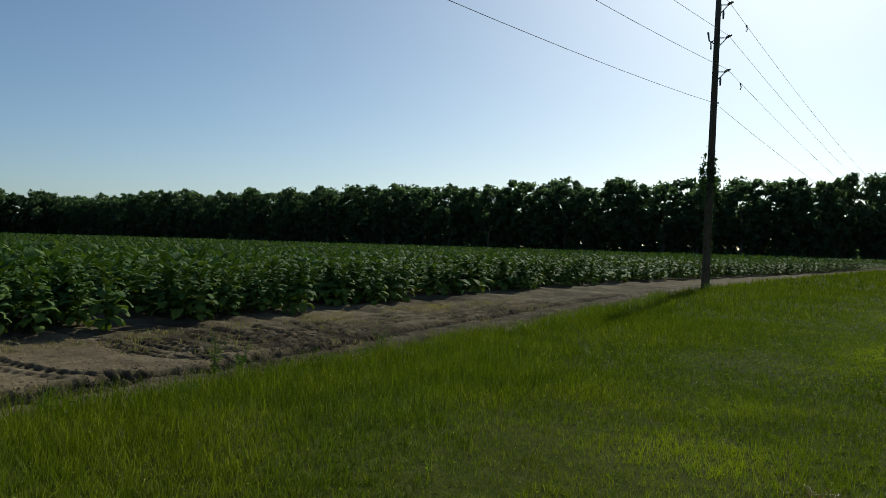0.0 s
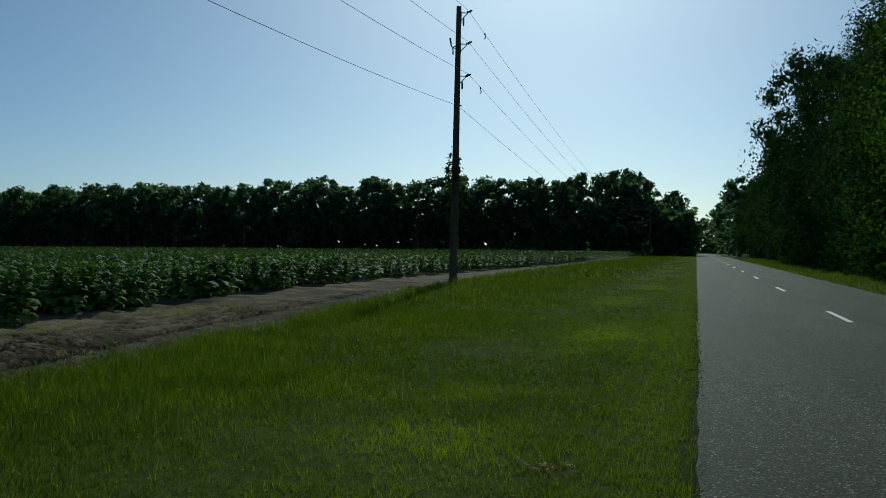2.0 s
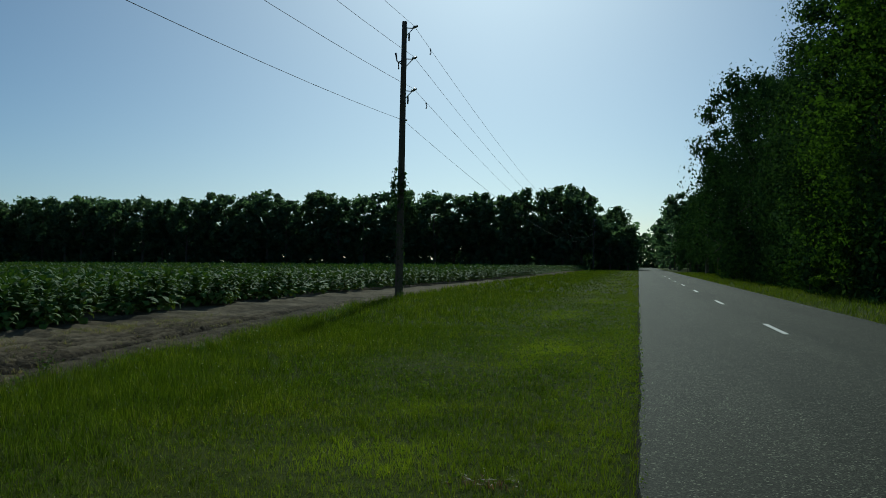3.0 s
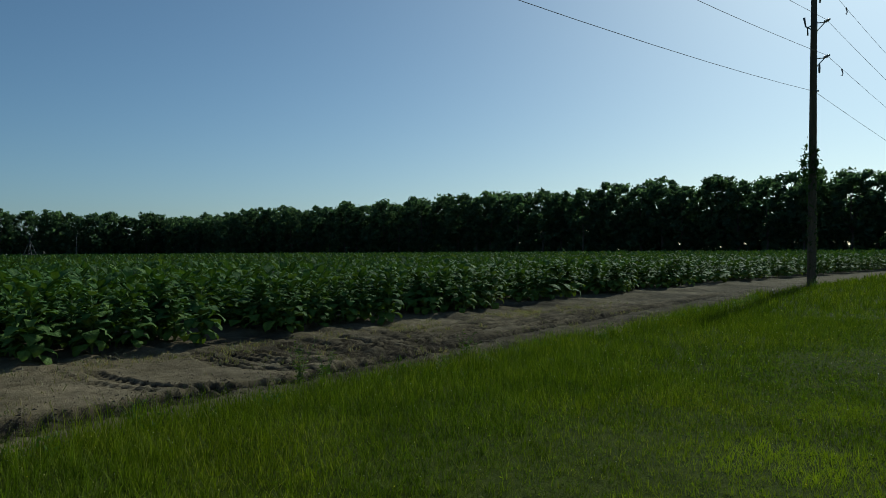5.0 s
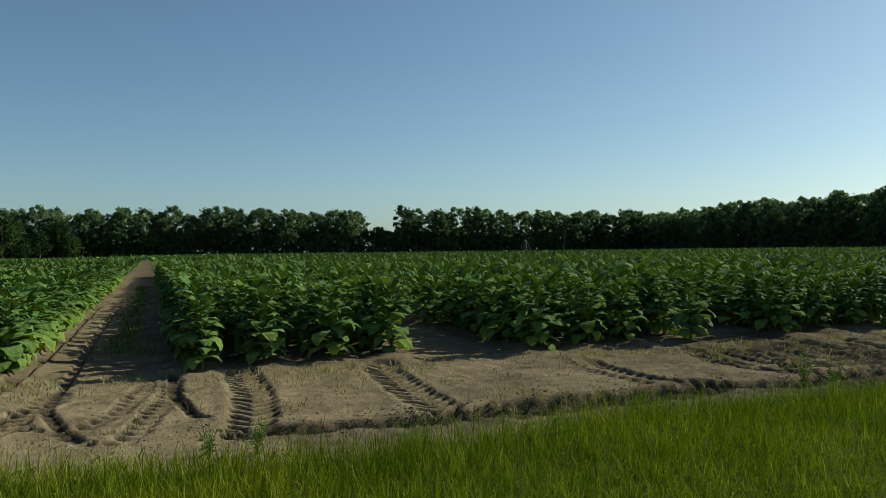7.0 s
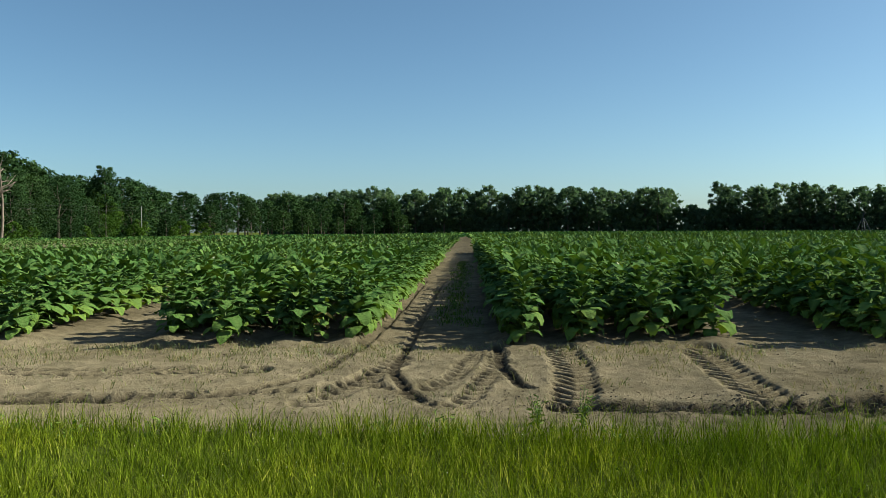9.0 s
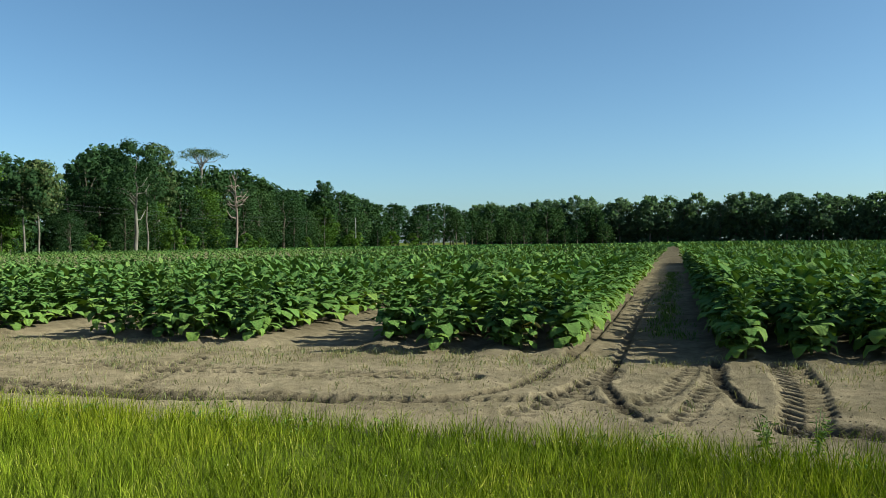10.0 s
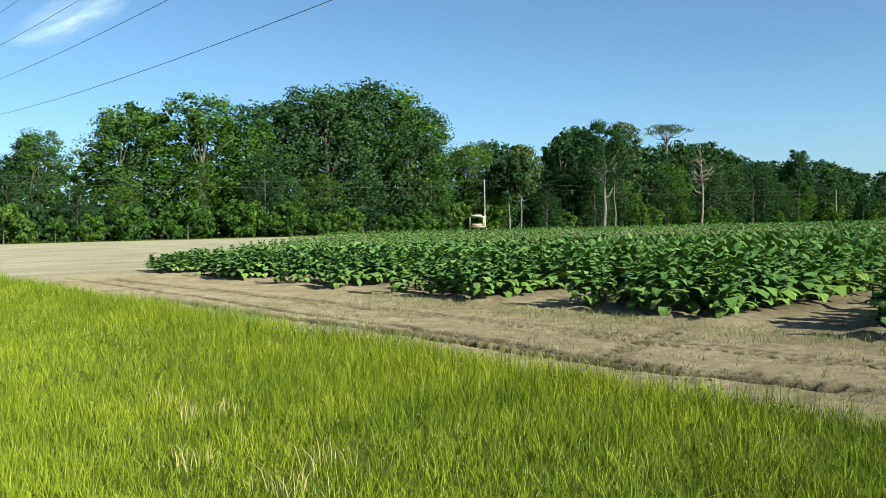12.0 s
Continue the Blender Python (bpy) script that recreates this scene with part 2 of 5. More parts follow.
def tube_arrays(points, radii, sides=6, cap=True):
    """A tapering tube along a line of points, as quads."""
    pts = [Vector(p) for p in points]
    vs, fs = [], []
    for i, p in enumerate(pts):
        d = (pts[min(i + 1, len(pts) - 1)] - pts[max(i - 1, 0)]).normalized()
        s = d.orthogonal() if abs(d.z) > 0.95 else d.cross(Vector((0, 0, 1)))
        s.normalize()
        if abs(d.z) > 0.95:
            s = (Vector((1, 0, 0)) - d * d.x).normalized()
        w = d.cross(s)
        for k in range(sides):
            q = 2 * math.pi * k / sides
            vs.append(p + (s * math.cos(q) + w * math.sin(q)) * radii[i])
    for i in range(len(pts) - 1):
        for k in range(sides):
            a0, b0 = i * sides + k, i * sides + (k + 1) % sides
            fs.append((a0, b0, b0 + sides, a0 + sides))
    if cap:
        top = len(vs)
        vs.append(pts[-1])
        last = (len(pts) - 1) * sides
        for k in range(0, sides, 2):
            fs.append((last + k, last + (k + 1) % sides, last + (k + 2) % sides, top))
    return np.array([tuple(v) for v in vs]), np.array(fs)


def joined(pieces):
    vs, fs, n = [], [], 0
    for v, f in pieces:
        vs.append(v)
        fs.append(f + n)
        n += len(v)
    return np.concatenate(vs), np.concatenate(fs)


def box_bm(size, centre=(0, 0, 0), bevel=0.0):
    bm = bmesh.new()
    bmesh.ops.create_cube(bm, size=1.0)
    bmesh.ops.scale(bm, vec=size, verts=bm.verts)
    if bevel:
        bmesh.ops.bevel(bm, geom=bm.edges[:], offset=bevel, segments=2, affect="EDGES")
    bmesh.ops.translate(bm, vec=centre, verts=bm.verts)
    return bm


# ---------------------------------------------------------------- the plan
ROAD_LEFT, ROAD_MID, ROAD_RIGHT = 0.2, 3.0, 5.9
ROW_WAY, ROW_SIDE, FIELD_CORNER = np.array((-0.9982, -0.0597)), np.array((-0.0597, 0.9982)), np.array((-10.35, 0.0))
BLOCK, ROW_STEP = 4.55, 0.82
NORTH_WOOD, WEST_WOOD, SOUTH_WOOD = 190.0, -330.0, -98.0


def turf_edge(y):
    """Where the mown verge ends and the bare headland begins, as x."""
    north = np.interp(y, (2, 4.3, 6, 10, 13, 18, 26, 34, 47, 90), (-5.85, -6.25, -6.45, -6.75, -7.05, -7.7, -9.0, -9.5, -10.1, -10.3))
    return np.where(y > 2, north, -5.85 - 0.045 * np.clip(y - 2, -40, 0)) + 0.14 * np.sin(y * 1.3) * np.sin(y * 0.37 + 1)


def field_south(x):
    """The crop's southern limit, as y: a sandy track cuts it off aslant."""
    return np.maximum(-88.0, -26.5 + 1.42 * (x + 8.5))


def fbm(x, y, scale, seed=0.0):
    """Cheap rolling noise for arrays, from sums of sines."""
    r = np.random.RandomState(int(seed * 7 + 3))
    out = np.zeros_like(np.asarray(x, float))
    amp = 1.0
    for k in range(6):
        q = r.uniform(0, 6.28)
        fx, fy = scale * math.cos(q), scale * math.sin(q)
        out += amp * np.sin(x * fx + y * fy + r.uniform(0, 6.28))
        scale *= 1.6
        amp *= 0.72
    return out / 2.6


def lattice(x, y, size, seed=0):
    """Uneven value noise for arrays, about -1 to 1; size: the width of its lumps."""
    r = np.random.RandomState(seed + 900)
    table = r.uniform(-1, 1, (64, 64))
    out, amp = np.zeros_like(x), 1.0
    for k in range(3):
        px, py = x / size + 7.3 * k, y / size + 3.1 * k
        ix, iy = np.floor(px).astype(int), np.floor(py).astype(int)
        fx, fy = px - ix, py - iy
        fx, fy = fx * fx * (3 - 2 * fx), fy * fy * (3 - 2 * fy)
        a0, b0 = table[ix % 64, iy % 64], table[(ix + 1) % 64, iy % 64]
        c0, d0 = table[ix % 64, (iy + 1) % 64], table[(ix + 1) % 64, (iy + 1) % 64]
        out += amp * ((a0 * (1 - fx) + b0 * fx) * (1 - fy) + (c0 * (1 - fx) + d0 * fx) * fy)
        size, amp = size * 0.5, amp * 0.6
    return out / 1.3


def along(line, x, y):
    """Distance of points from a bent line, and the way gone along it."""
    best = np.full(x.shape, 1e9)
    way = np.zeros(x.shape)
    gone = 0.0
    for (ax, ay), (bx, by) in zip(line[:-1], line[1:]):
        length = math.hypot(bx - ax, by - ay)
        s = np.clip(((x - ax) * (bx - ax) + (y - ay) * (by - ay)) / length ** 2, 0, 1)
        dx, dy = x - ax - s * (bx - ax), y - ay - s * (by - ay)
        side = np.sign((bx - ax) * dy - (by - ay) * dx)
        d = np.hypot(dx, dy)
        near = d < np.abs(best)
        best = np.where(near, d * np.where(side == 0, 1, side), best)
        way = np.where(near, gone + s * length, way)
        gone += length
    return best, way


def bend(points, steps=8):
    """A smooth line through a few points."""
    p = [np.array(q, float) for q in points]
    p = [2 * p[0] - p[1], *p, 2 * p[-1] - p[-2]]
    out = []
    for a0, b0, c0, d0 in zip(p, p[1:], p[2:], p[3:]):
        for s in np.arange(steps) / steps:
            out.append(0.5 * (2 * b0 + (c0 - a0) * s + (2 * a0 - 5 * b0 + 4 * c0 - d0) * s * s + (3 * b0 - a0 - 3 * c0 + d0) * s ** 3))
    out.append(p[-2])
    return [tuple(q) for q in out]


# tyre tracks on the headland: line, half width, depth, how much the lugs show
LANE_RUTS = [
    (bend([(-24, -2.2), (-18.1, -1.92), (-10.99, -1.48), (-8.61, -1.35), (-7.89, -1.22), (-7.12, -0.94)]), 0.06, 0.05, 0.25),
    (bend([(-24, -2.75), (-16, -2.25), (-11.4, -2.02), (-9.1, -2.05), (-7.77, -2.2), (-7.0, -2.9), (-6.8, -4.0), (-6.72, -6), (-6.6, -10), (-6.4, -18), (-6.2, -26)]), 0.085, 0.06, 0.5),
    (bend([(-8.77, -1.34), (-8.2, -1.5), (-7.5, -1.75), (-7.15, -2.2), (-6.95, -3.0), (-6.85, -4.4), (-6.6, -6.6), (-6.4, -9.0)]), 0.12, 0.05, 1.0),
    (bend([(-9.2, -1.4), (-8.6, -1.44), (-7.41, -1.6), (-6.73, -1.83)]), 0.15, 0.026, 1.0),
    (bend([(-7.9, -1.45), (-7.55, -1.35), (-7.28, -1.08), (-6.79, -0.77)]), 0.07, 0.035, 0.8),
    (bend([(-8.3, -2.8), (-8.1, -5), (-7.9, -9), (-7.6, -15), (-7.0, -24)]), 0.2, 0.045, 1.0),
    (bend([(-8.68, -6.52), (-7.6, -6.25), (-6.75, -5.9)]), 0.17, 0.035, 1.0),
]
TURNS = [
    (bend([(-10.1, 0.47), (-8.85, 0.53), (-7.9, 0.5), (-6.9, 0.4)]), 0.21, 0.06, 1.0),
    (bend([(-10.2, -0.3), (-8.76, -0.21), (-7.83, -0.04), (-7.6, 0.05)]), 0.06, 0.065, 0.2),
    (bend([(-9.7, -0.54), (-8.19, -0.69), (-7.5, -0.9)]), 0.11, 0.03, 1.0),
    (bend([(-9.9, -0.3), (-8.9, -0.28), (-7.37, -0.45), (-6.82, -0.56)]), 0.12, 0.034, 1.0),
    (bend([(-10.2, 2.2), (-9.76, 2.13), (-8.33, 2.1), (-7.2, 2.15)]), 0.22, 0.06, 1.0),
    (bend([(-9.7, 4.85), (-9.14, 4.72), (-8.5, 4.68), (-7.8, 4.85), (-7.45, 5.5)]), 0.1, 0.065, 0.8),
    (bend([(-9.8, 4.5), (-9.0, 4.42), (-8.3, 4.42), (-7.7, 4.6)]), 0.07, 0.03, 1.0),
    (bend([(-10.2, 6.6), (-9.5, 6.35), (-8.6, 6.22), (-8.0, 6.3), (-7.7, 6.9)]), 0.1, 0.06, 0.7),
    (bend([(-10.1, 7.15), (-9.3, 7.0), (-8.6, 6.95), (-8.0, 7.3)]), 0.13, 0.05, 1.0),
    (bend([(-10.4, 8.3), (-9.4, 8.15), (-8.4, 8.15), (-7.95, 8.9), (-8.4, 11.0)]), 0.13, 0.06, 0.7),
    (bend([(-10.7, 8.75), (-9.6, 8.75), (-8.8, 8.9), (-8.4, 9.8)]), 0.16, 0.05, 1.0),
]
for k in range(9):
    y0 = 6.5 + 0.42 * k + 0.12 * math.sin(5.1 * k)
    x0 = -10.1 + 0.25 * math.sin(3.3 * k)
    TURNS.append((bend([(x0, y0 + 0.2), (x0 + 0.8, y0 + 0.02), (x0 + 1.6, y0 - 0.02), (x0 + 2.1, y0 + 0.35)]), 0.06 + 0.025 * (k % 3), 0.075, 0.35))
# further along, tractors turned out of the rows again and again
for y0, sweep in ((11.2, 0.9), (13.5, 1.3), (16.0, 1.2), (18.5, 1.5)):
    x0 = -10.5 - 0.07 * y0
    TURNS.append((bend([(x0, y0), (x0 + 1.2, y0 - 0.4 * sweep), (x0 + 2.2, y0 - 1.3 * sweep), (x0 + 3.1, y0 - 2.8 * sweep)]), 0.2, 0.055, 1.0))
# and drove along the strip, beside the turf
STRIP_RUNS = []
for away, y0, half, deep, bars in ((1.7, 6.4, 0.2, 0.055, 0.8), (2.7, 9.0, 0.2, 0.05, 0.8), (0.5, 6.5, 0.14, 0.055, 0.7), (2.2, 8.5, 0.17, 0.055, 1.0), (3.3, 10.2, 0.17, 0.05, 1.0)):
    STRIP_RUNS.append((bend([(float(turf_edge(np.float64(y))) - away * (1 - 0.012 * (y - y0)), y) for y in (y0, y0 + 2.5, y0 + 6, y0 + 12, 0.5 * y0 + 24, 32.0)]), half, deep, bars))
TRACKS = LANE_RUTS + TURNS + STRIP_RUNS
# the low bank where the wheels have cut into the headland, and the churned soil at its foot
BANK = bend([(-7.05, 0.3), (-7.14, 0.56), (-7.15, 1.61), (-7.33, 2.3), (-7.5, 3.77), (-7.66, 4.9), (-7.62, 6.07), (-7.9, 7.6), (-8.3, 10.0), (-9.2, 16.0), (-10.6, 26.0)])
SOUTH_BANK = bend([(-7.0, -3.4), (-6.9, -4.3), (-6.72, -5.2), (-6.6, -6.7), (-6.5, -7.7), (-6.3, -10.5), (-6.15, -13.3), (-5.8, -17.0)])


def ground_shape(x, y):
    """Height of the ground, how far damp and painted shade darken it, and how pale and turfy it is."""
    x, y = np.asarray(x, float), np.asarray(y, float)
    te = turf_edge(y)
    bare = 1 / (1 + np.exp((x - te) / 0.16))
    z = 0.025 * fbm(x, y, 0.9, 1) * np.clip((0.0 - x) / 1.0, 0, 1)
    damp_shade = np.zeros_like(x)
    pale = np.zeros_like(x)
    head = bare * (x > -13.5)
    z = z + head * (0.006 * fbm(x, y, 6.0, 2) + 0.013 * lattice(x, y, 0.3, 3) + 0.003 * lattice(x, y, 0.12, 5))
    near = (x > -24) & (x < -4.5) & (y > -28) & (y < 34)
    xs, ys = x[near], y[near]
    zt, dt = np.zeros_like(xs), np.zeros_like(xs)
    tread = np.clip((xs + 10.6) / 0.5, 0, 1)
    ragged = 0.14 * lattice(xs, ys, 0.16, 51)
    for line, half, deep, bars in TRACKS:
        d, way = along(line, xs, ys)
        w = np.abs(d) / half + ragged
        deep = deep * 1.1
        inside = np.clip((1.06 - w) / 0.12, 0, 1)
        lug = np.clip(np.sin((way + np.abs(d) * 0.9) * 2 * math.pi / 0.19 + 2 * ragged) * 3.5 + 0.6, -1, 1) * bars * tread
        rim = np.exp(-((w - 1.3) / 0.22) ** 2)
        zt = np.where(inside > 0, np.minimum(zt, inside * deep * (-0.62 + 0.42 * lug)), zt)
        zt = zt + rim * deep * 0.22 * (1 - inside) * (0.7 + 4 * ragged)
        # shade of the rut and its lug bars goes into the colour too
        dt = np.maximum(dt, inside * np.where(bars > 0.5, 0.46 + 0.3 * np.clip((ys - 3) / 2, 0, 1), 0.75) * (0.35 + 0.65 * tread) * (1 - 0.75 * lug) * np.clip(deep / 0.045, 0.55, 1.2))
    for line, drop, wide in ((BANK, 0.09, 0.45), (SOUTH_BANK, 0.085, 0.34)):
        d, way = along(line, xs, ys)
        d = -d if line is BANK else d
        d = d + 0.022 * lattice(xs, ys, 0.3, 52)
        reach = (ys > line[0][1]) & (ys < line[-1][1]) if line is BANK else (ys < line[0][1]) & (ys > line[-1][1])
        if line is BANK:
            wide = np.interp(ys, (1.6, 2.6, 4.5, 5.3), (0.45, 0.78, 0.75, 0.5))
        cut = np.clip(d / 0.03, 0, 1) * np.clip((wide - d) / (0.3 * wide), 0, 1) * reach
        fade = np.clip((way + 0.2) / 0.5, 0, 1) * (0.8 + 0.2 * np.clip(1.2 + fbm(xs, ys, 1.4, 54), 0, 1))
        zt = zt - cut * drop * fade * (1 + 0.75 * lattice(xs, ys, 0.13, 55))
        # the cut face's shade is painted in, over churned damp soil
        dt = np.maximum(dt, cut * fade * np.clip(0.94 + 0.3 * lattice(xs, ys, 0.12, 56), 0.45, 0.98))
        if line is BANK:
            foot = np.clip((d - 0.05) / 0.1, 0, 1) * reach * np.clip(way / 0.5, 0, 1)
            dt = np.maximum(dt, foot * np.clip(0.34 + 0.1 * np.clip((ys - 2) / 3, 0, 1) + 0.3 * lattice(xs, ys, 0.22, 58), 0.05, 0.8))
            zt = zt + foot * 0.018 * lattice(xs, ys, 0.16, 59)
    z[near] += zt * bare[near]
    damp_shade[near] = np.clip(dt, 0, 0.95) * bare[near]
    strip = head * np.clip((y - 4.5) / 2.5, 0, 1) * (y < 36)
    z = z + strip * (0.022 * lattice(x, y, 0.7, 41) + 0.02 * lattice(x, y, 0.25, 42))
    # dark patches also stand for the strip's dimness against the sun
    damp_shade = np.maximum(damp_shade, strip * np.clip(0.12 + 0.22 * np.exp(-((y - 8.0) / 2.6) ** 2) + 0.5 * lattice(x, y, 1.6, 43) + 0.4 * lattice(x, y, 0.4, 44), 0, 0.8))
    # ridges under the rows, and soil darkened by damp and painted shade between plants
    u, v = (x - FIELD_CORNER[0]) * ROW_WAY[0] + (y - FIELD_CORNER[1]) * ROW_WAY[1], (x - FIELD_CORNER[0]) * ROW_SIDE[0] + (y - FIELD_CORNER[1]) * ROW_SIDE[1]
    inside = 1 / (1 + np.exp(-(u - 0.3 - np.interp(v, (8, 20, 30, 43, 58, 78, 130, 190), (0, 1.3, 1.3, 0.5, -0.9, -2.7, -6.3, -10))) / 0.4)) * (y > field_south(x)) * (y < NORTH_WOOD)
    b = (np.where(v < -0.75, v + 0.08, v) - 1.25 + BLOCK / 2) % BLOCK - BLOCK / 2
    in_block = np.clip((1.75 - np.abs(b)) / 0.25, 0, 1)
    mound = 1 / (1 + np.exp(np.clip(-(u + 0.12) / 0.13, -50, 50))) * (v > -24) * (v < 44)
    z = z + np.maximum(mound, inside) * (y > field_south(x)) * (y < NORTH_WOOD) * in_block * (0.06 + 0.035 * np.cos(b / ROW_STEP * 2 * math.pi + math.pi) + 0.02 * fbm(x, y, 5.0, 57)) * (u < 60)
    damp_shade = np.maximum(damp_shade, inside * np.where(np.abs(u) < 40, 0.5 * in_block, 0.5))
    turf = 1 - bare
    turf = np.where(y < -27.0 - 1.5 * np.sin(x), 0.0, turf)
    turf = np.where((x > te) & (y < -27) & (y > -84), 0.15, turf)
    pale = np.where((y < field_south(x) + 0.5) & (x < 0.1) & (y < -24) & (y > -88), np.clip((-24 - y) / 5, 0, 1), pale)
    woods = (y > NORTH_WOOD - 5) | (x < WEST_WOOD + 5) | (y < -88)
    turf = np.where(woods, 1.0, turf)
    damp_shade = np.where(woods, 0.5, damp_shade)
    turf = np.where(x > 0.1, 1.0, turf)
    # beneath the road the sheet lies lower
    z = np.where((x > ROAD_LEFT - 0.05) & (x < ROAD_RIGHT + 0.05), -0.12, z)
    return z, damp_shade, pale, turf


def stepped(*runs):
    """Grid lines: runs of (start, stop, step), joined."""
    out = []
    for a0, b0, s in runs:
        n = max(1, int(round((b0 - a0) / s)))
        out += [a0 + (b0 - a0) * k / n for k in range(n)]
    return np.array(out + [runs[-1][1]])


def build_ground():
    xs = stepped((-2600, -600, 400), (-600, -60, 30), (-60, -24, 3.0), (-24, -10.8, 0.45), (-10.8, -6.1, 0.03), (-6.1, -5, 0.11), (-5, 0.12, 0.32), (0.12, 0.24, 0.06), (0.24, 5.84, 1.4), (5.84, 6.0, 0.08), (6, 14, 1.0), (14, 60, 6), (60, 600, 90), (600, 2600, 400))
    ys = stepped((-2600, -400, 400), (-400, -110, 29), (-110, -30, 2), (-30, -12, 0.6), (-12, -8.6, 0.1), (-8.6, -4, 0.046), (-4, 7.2, 0.03), (7.2, 10.6, 0.05), (10.6, 20, 0.095), (20, 36, 0.4), (36, 80, 2), (80, 200, 8), (200, 600, 50), (600, 2600, 400))
    gx, gy = np.meshgrid(xs, ys)
    z, damp_shade, pale, turf = ground_shape(gx.ravel(), gy.ravel())
    nx, ny = len(xs), len(ys)
    k = (np.arange(ny - 1)[:, None] * nx + np.arange(nx - 1)[None, :]).ravel()
    faces = np.stack((k, k + 1, k + nx + 1, k + nx), 1)
    me = mesh_of("ground", np.stack((gx.ravel(), gy.ravel(), z), 1), faces, M_GROUND, {"damp_shade": damp_shade, "pale": pale, "turf": turf}, True)
    return tagged(new("ground", me), "sandy farm soil with tyre tracks beside turf verge", "ground", kind="structure")


def build_road():
    ys = stepped((-400, -30, 20), (-30, 60, 0.12), (60, 315, 15))
    xs = np.array((ROAD_LEFT, 0.6, 1.6, ROAD_MID, 4.5, 5.5, ROAD_RIGHT))
    wob = np.where(np.abs(ys) < 70, 0.012 * np.sin(ys * 0.7) + 0.008 * np.sin(ys * 2.9 + 1) + 0.006 * np.sin(ys * 7.7), 0)
    verts, faces = [], []
    for j, y in enumerate(ys):
        row = [(x + (wob[j] if i == 0 else -wob[j] if i == len(xs) - 1 else 0), y, 0.03 + 0.05 * (1 - ((x - ROAD_MID) / 2.9) ** 2)) for i, x in enumerate(xs)]
        row = [(row[0][0] - 0.03, y, -0.1), *row, (row[-1][0] + 0.03, y, -0.1)]
        verts += row
    n = len(xs) + 2
    for j in range(len(ys) - 1):
        for i in range(n - 1):
            faces.append((j * n + i, j * n + i + 1, (j + 1) * n + i + 1, (j + 1) * n + i))
    road = tagged(new("road", mesh_of("road", verts, faces, M_ASPHALT)), "worn grey asphalt country road with dashed centre line", "road", kind="structure")
    base = box_bm((0.11, 2.85, 0.006), (0, 0, 0.0), 0.002)
    me = bm_mesh("dash", base, M_PAINT_WHITE, False)
    for k in range(-2, 21):
        ob = part("centre_line_dash", me, road)
        ob.location = (ROAD_MID, 18.6 + 12.25 * k, 0.083)
    return road


build_ground()
build_road()


# ---------------------------------------------------------------- tobacco
def leaf_arrays(length, width, lift, droop, stations=5, curl=0.25, seed=0):
    """A broad pointed leaf that leaves the stalk along +x, folded at the midrib, rising and then drooping."""
    r = np.random.RandomState(seed)
    s = np.linspace(0, 1, stations)
    angle = lift - droop * s ** 1.3
    step = length / (stations - 1)
    cx = np.concatenate(([0], np.cumsum(np.cos(angle[:-1]) * step)))
    cz = np.concatenate(([0], np.cumsum(np.sin(angle[:-1]) * step)))
    half = width * 0.5 * np.sin(np.pi * np.clip(s, 0.02, 0.98) ** 0.85) ** 0.6
    half[0], half[-1] = width * 0.1, width * 0.14
    if stations == 2:
        half[:] = width * 0.36, width * 0.3
    side = r.uniform(-0.12, 0.12) * s * length
    wave = r.uniform(-1, 1, stations) * width * 0.17
    wave2 = r.uniform(-1, 1, stations) * width * 0.17
    up = half * curl
    left = np.stack((cx, half + side, cz + up + wave), 1)
    mid = np.stack((cx, side, cz), 1)
    right = np.stack((cx, -half + side, cz + up + wave2), 1)
    v = np.stack((left, mid, right), 1).reshape(-1, 3)
    f = []
    for i in range(stations - 1):
        a0 = i * 3
        f += [(a0, a0 + 1, a0 + 4, a0 + 3), (a0 + 1, a0 + 2, a0 + 5, a0 + 4)]
    rib = np.tile((0.0, 0.85, 0.0), stations)
    return v, np.array(f), rib


def turned(v, az, base):
    c, s = math.cos(az), math.sin(az)
    return np.stack((v[:, 0] * c - v[:, 1] * s + base[0], v[:, 0] * s + v[:, 1] * c + base[1], v[:, 2] + base[2]), 1)


def plant_leaves(seed, leaves=23, stations=5, big=1.0):
    """The leaves of one plant, about 0.9 m high, as arrays."""
    r = np.random.RandomState(seed)
    out = []
    for k in range(leaves):
        q = k / (leaves - 1)
        z = 0.06 + 0.81 * q ** 0.92
        length = (0.35 - 0.07 * q + 0.06 * math.sin(6.0 * q)) * r.uniform(0.75, 1.15) * big
        width = length * r.uniform(0.5, 0.64)
        lift = math.radians(28 + 32 * q + r.uniform(-20, 20))
        droop = math.radians(r.uniform(120, 180) - 65 * q)
        v, f, rib = leaf_arrays(length, width, lift, droop, stations, 0.34 * q - 0.16, r.randint(99999))
        az = k * 2.4 + r.uniform(-0.4, 0.4)
        age = np.full(len(v), max(0.0, 0.85 - 2.0 * q) * r.uniform(0.3, 1.0))
        out.append((turned(v, az, (0.015 * math.cos(az), 0.015 * math.sin(az), z)), f, rib, age))
    return out


def stalk_arrays(seed):
    r = np.random.RandomState(seed)
    pts = [(r.uniform(-0.01, 0.01), r.uniform(-0.01, 0.01), z) for z in (-0.05, 0.3, 0.65, 0.94)]
    return tube_arrays(pts, (0.018, 0.015, 0.012, 0.006), 5)


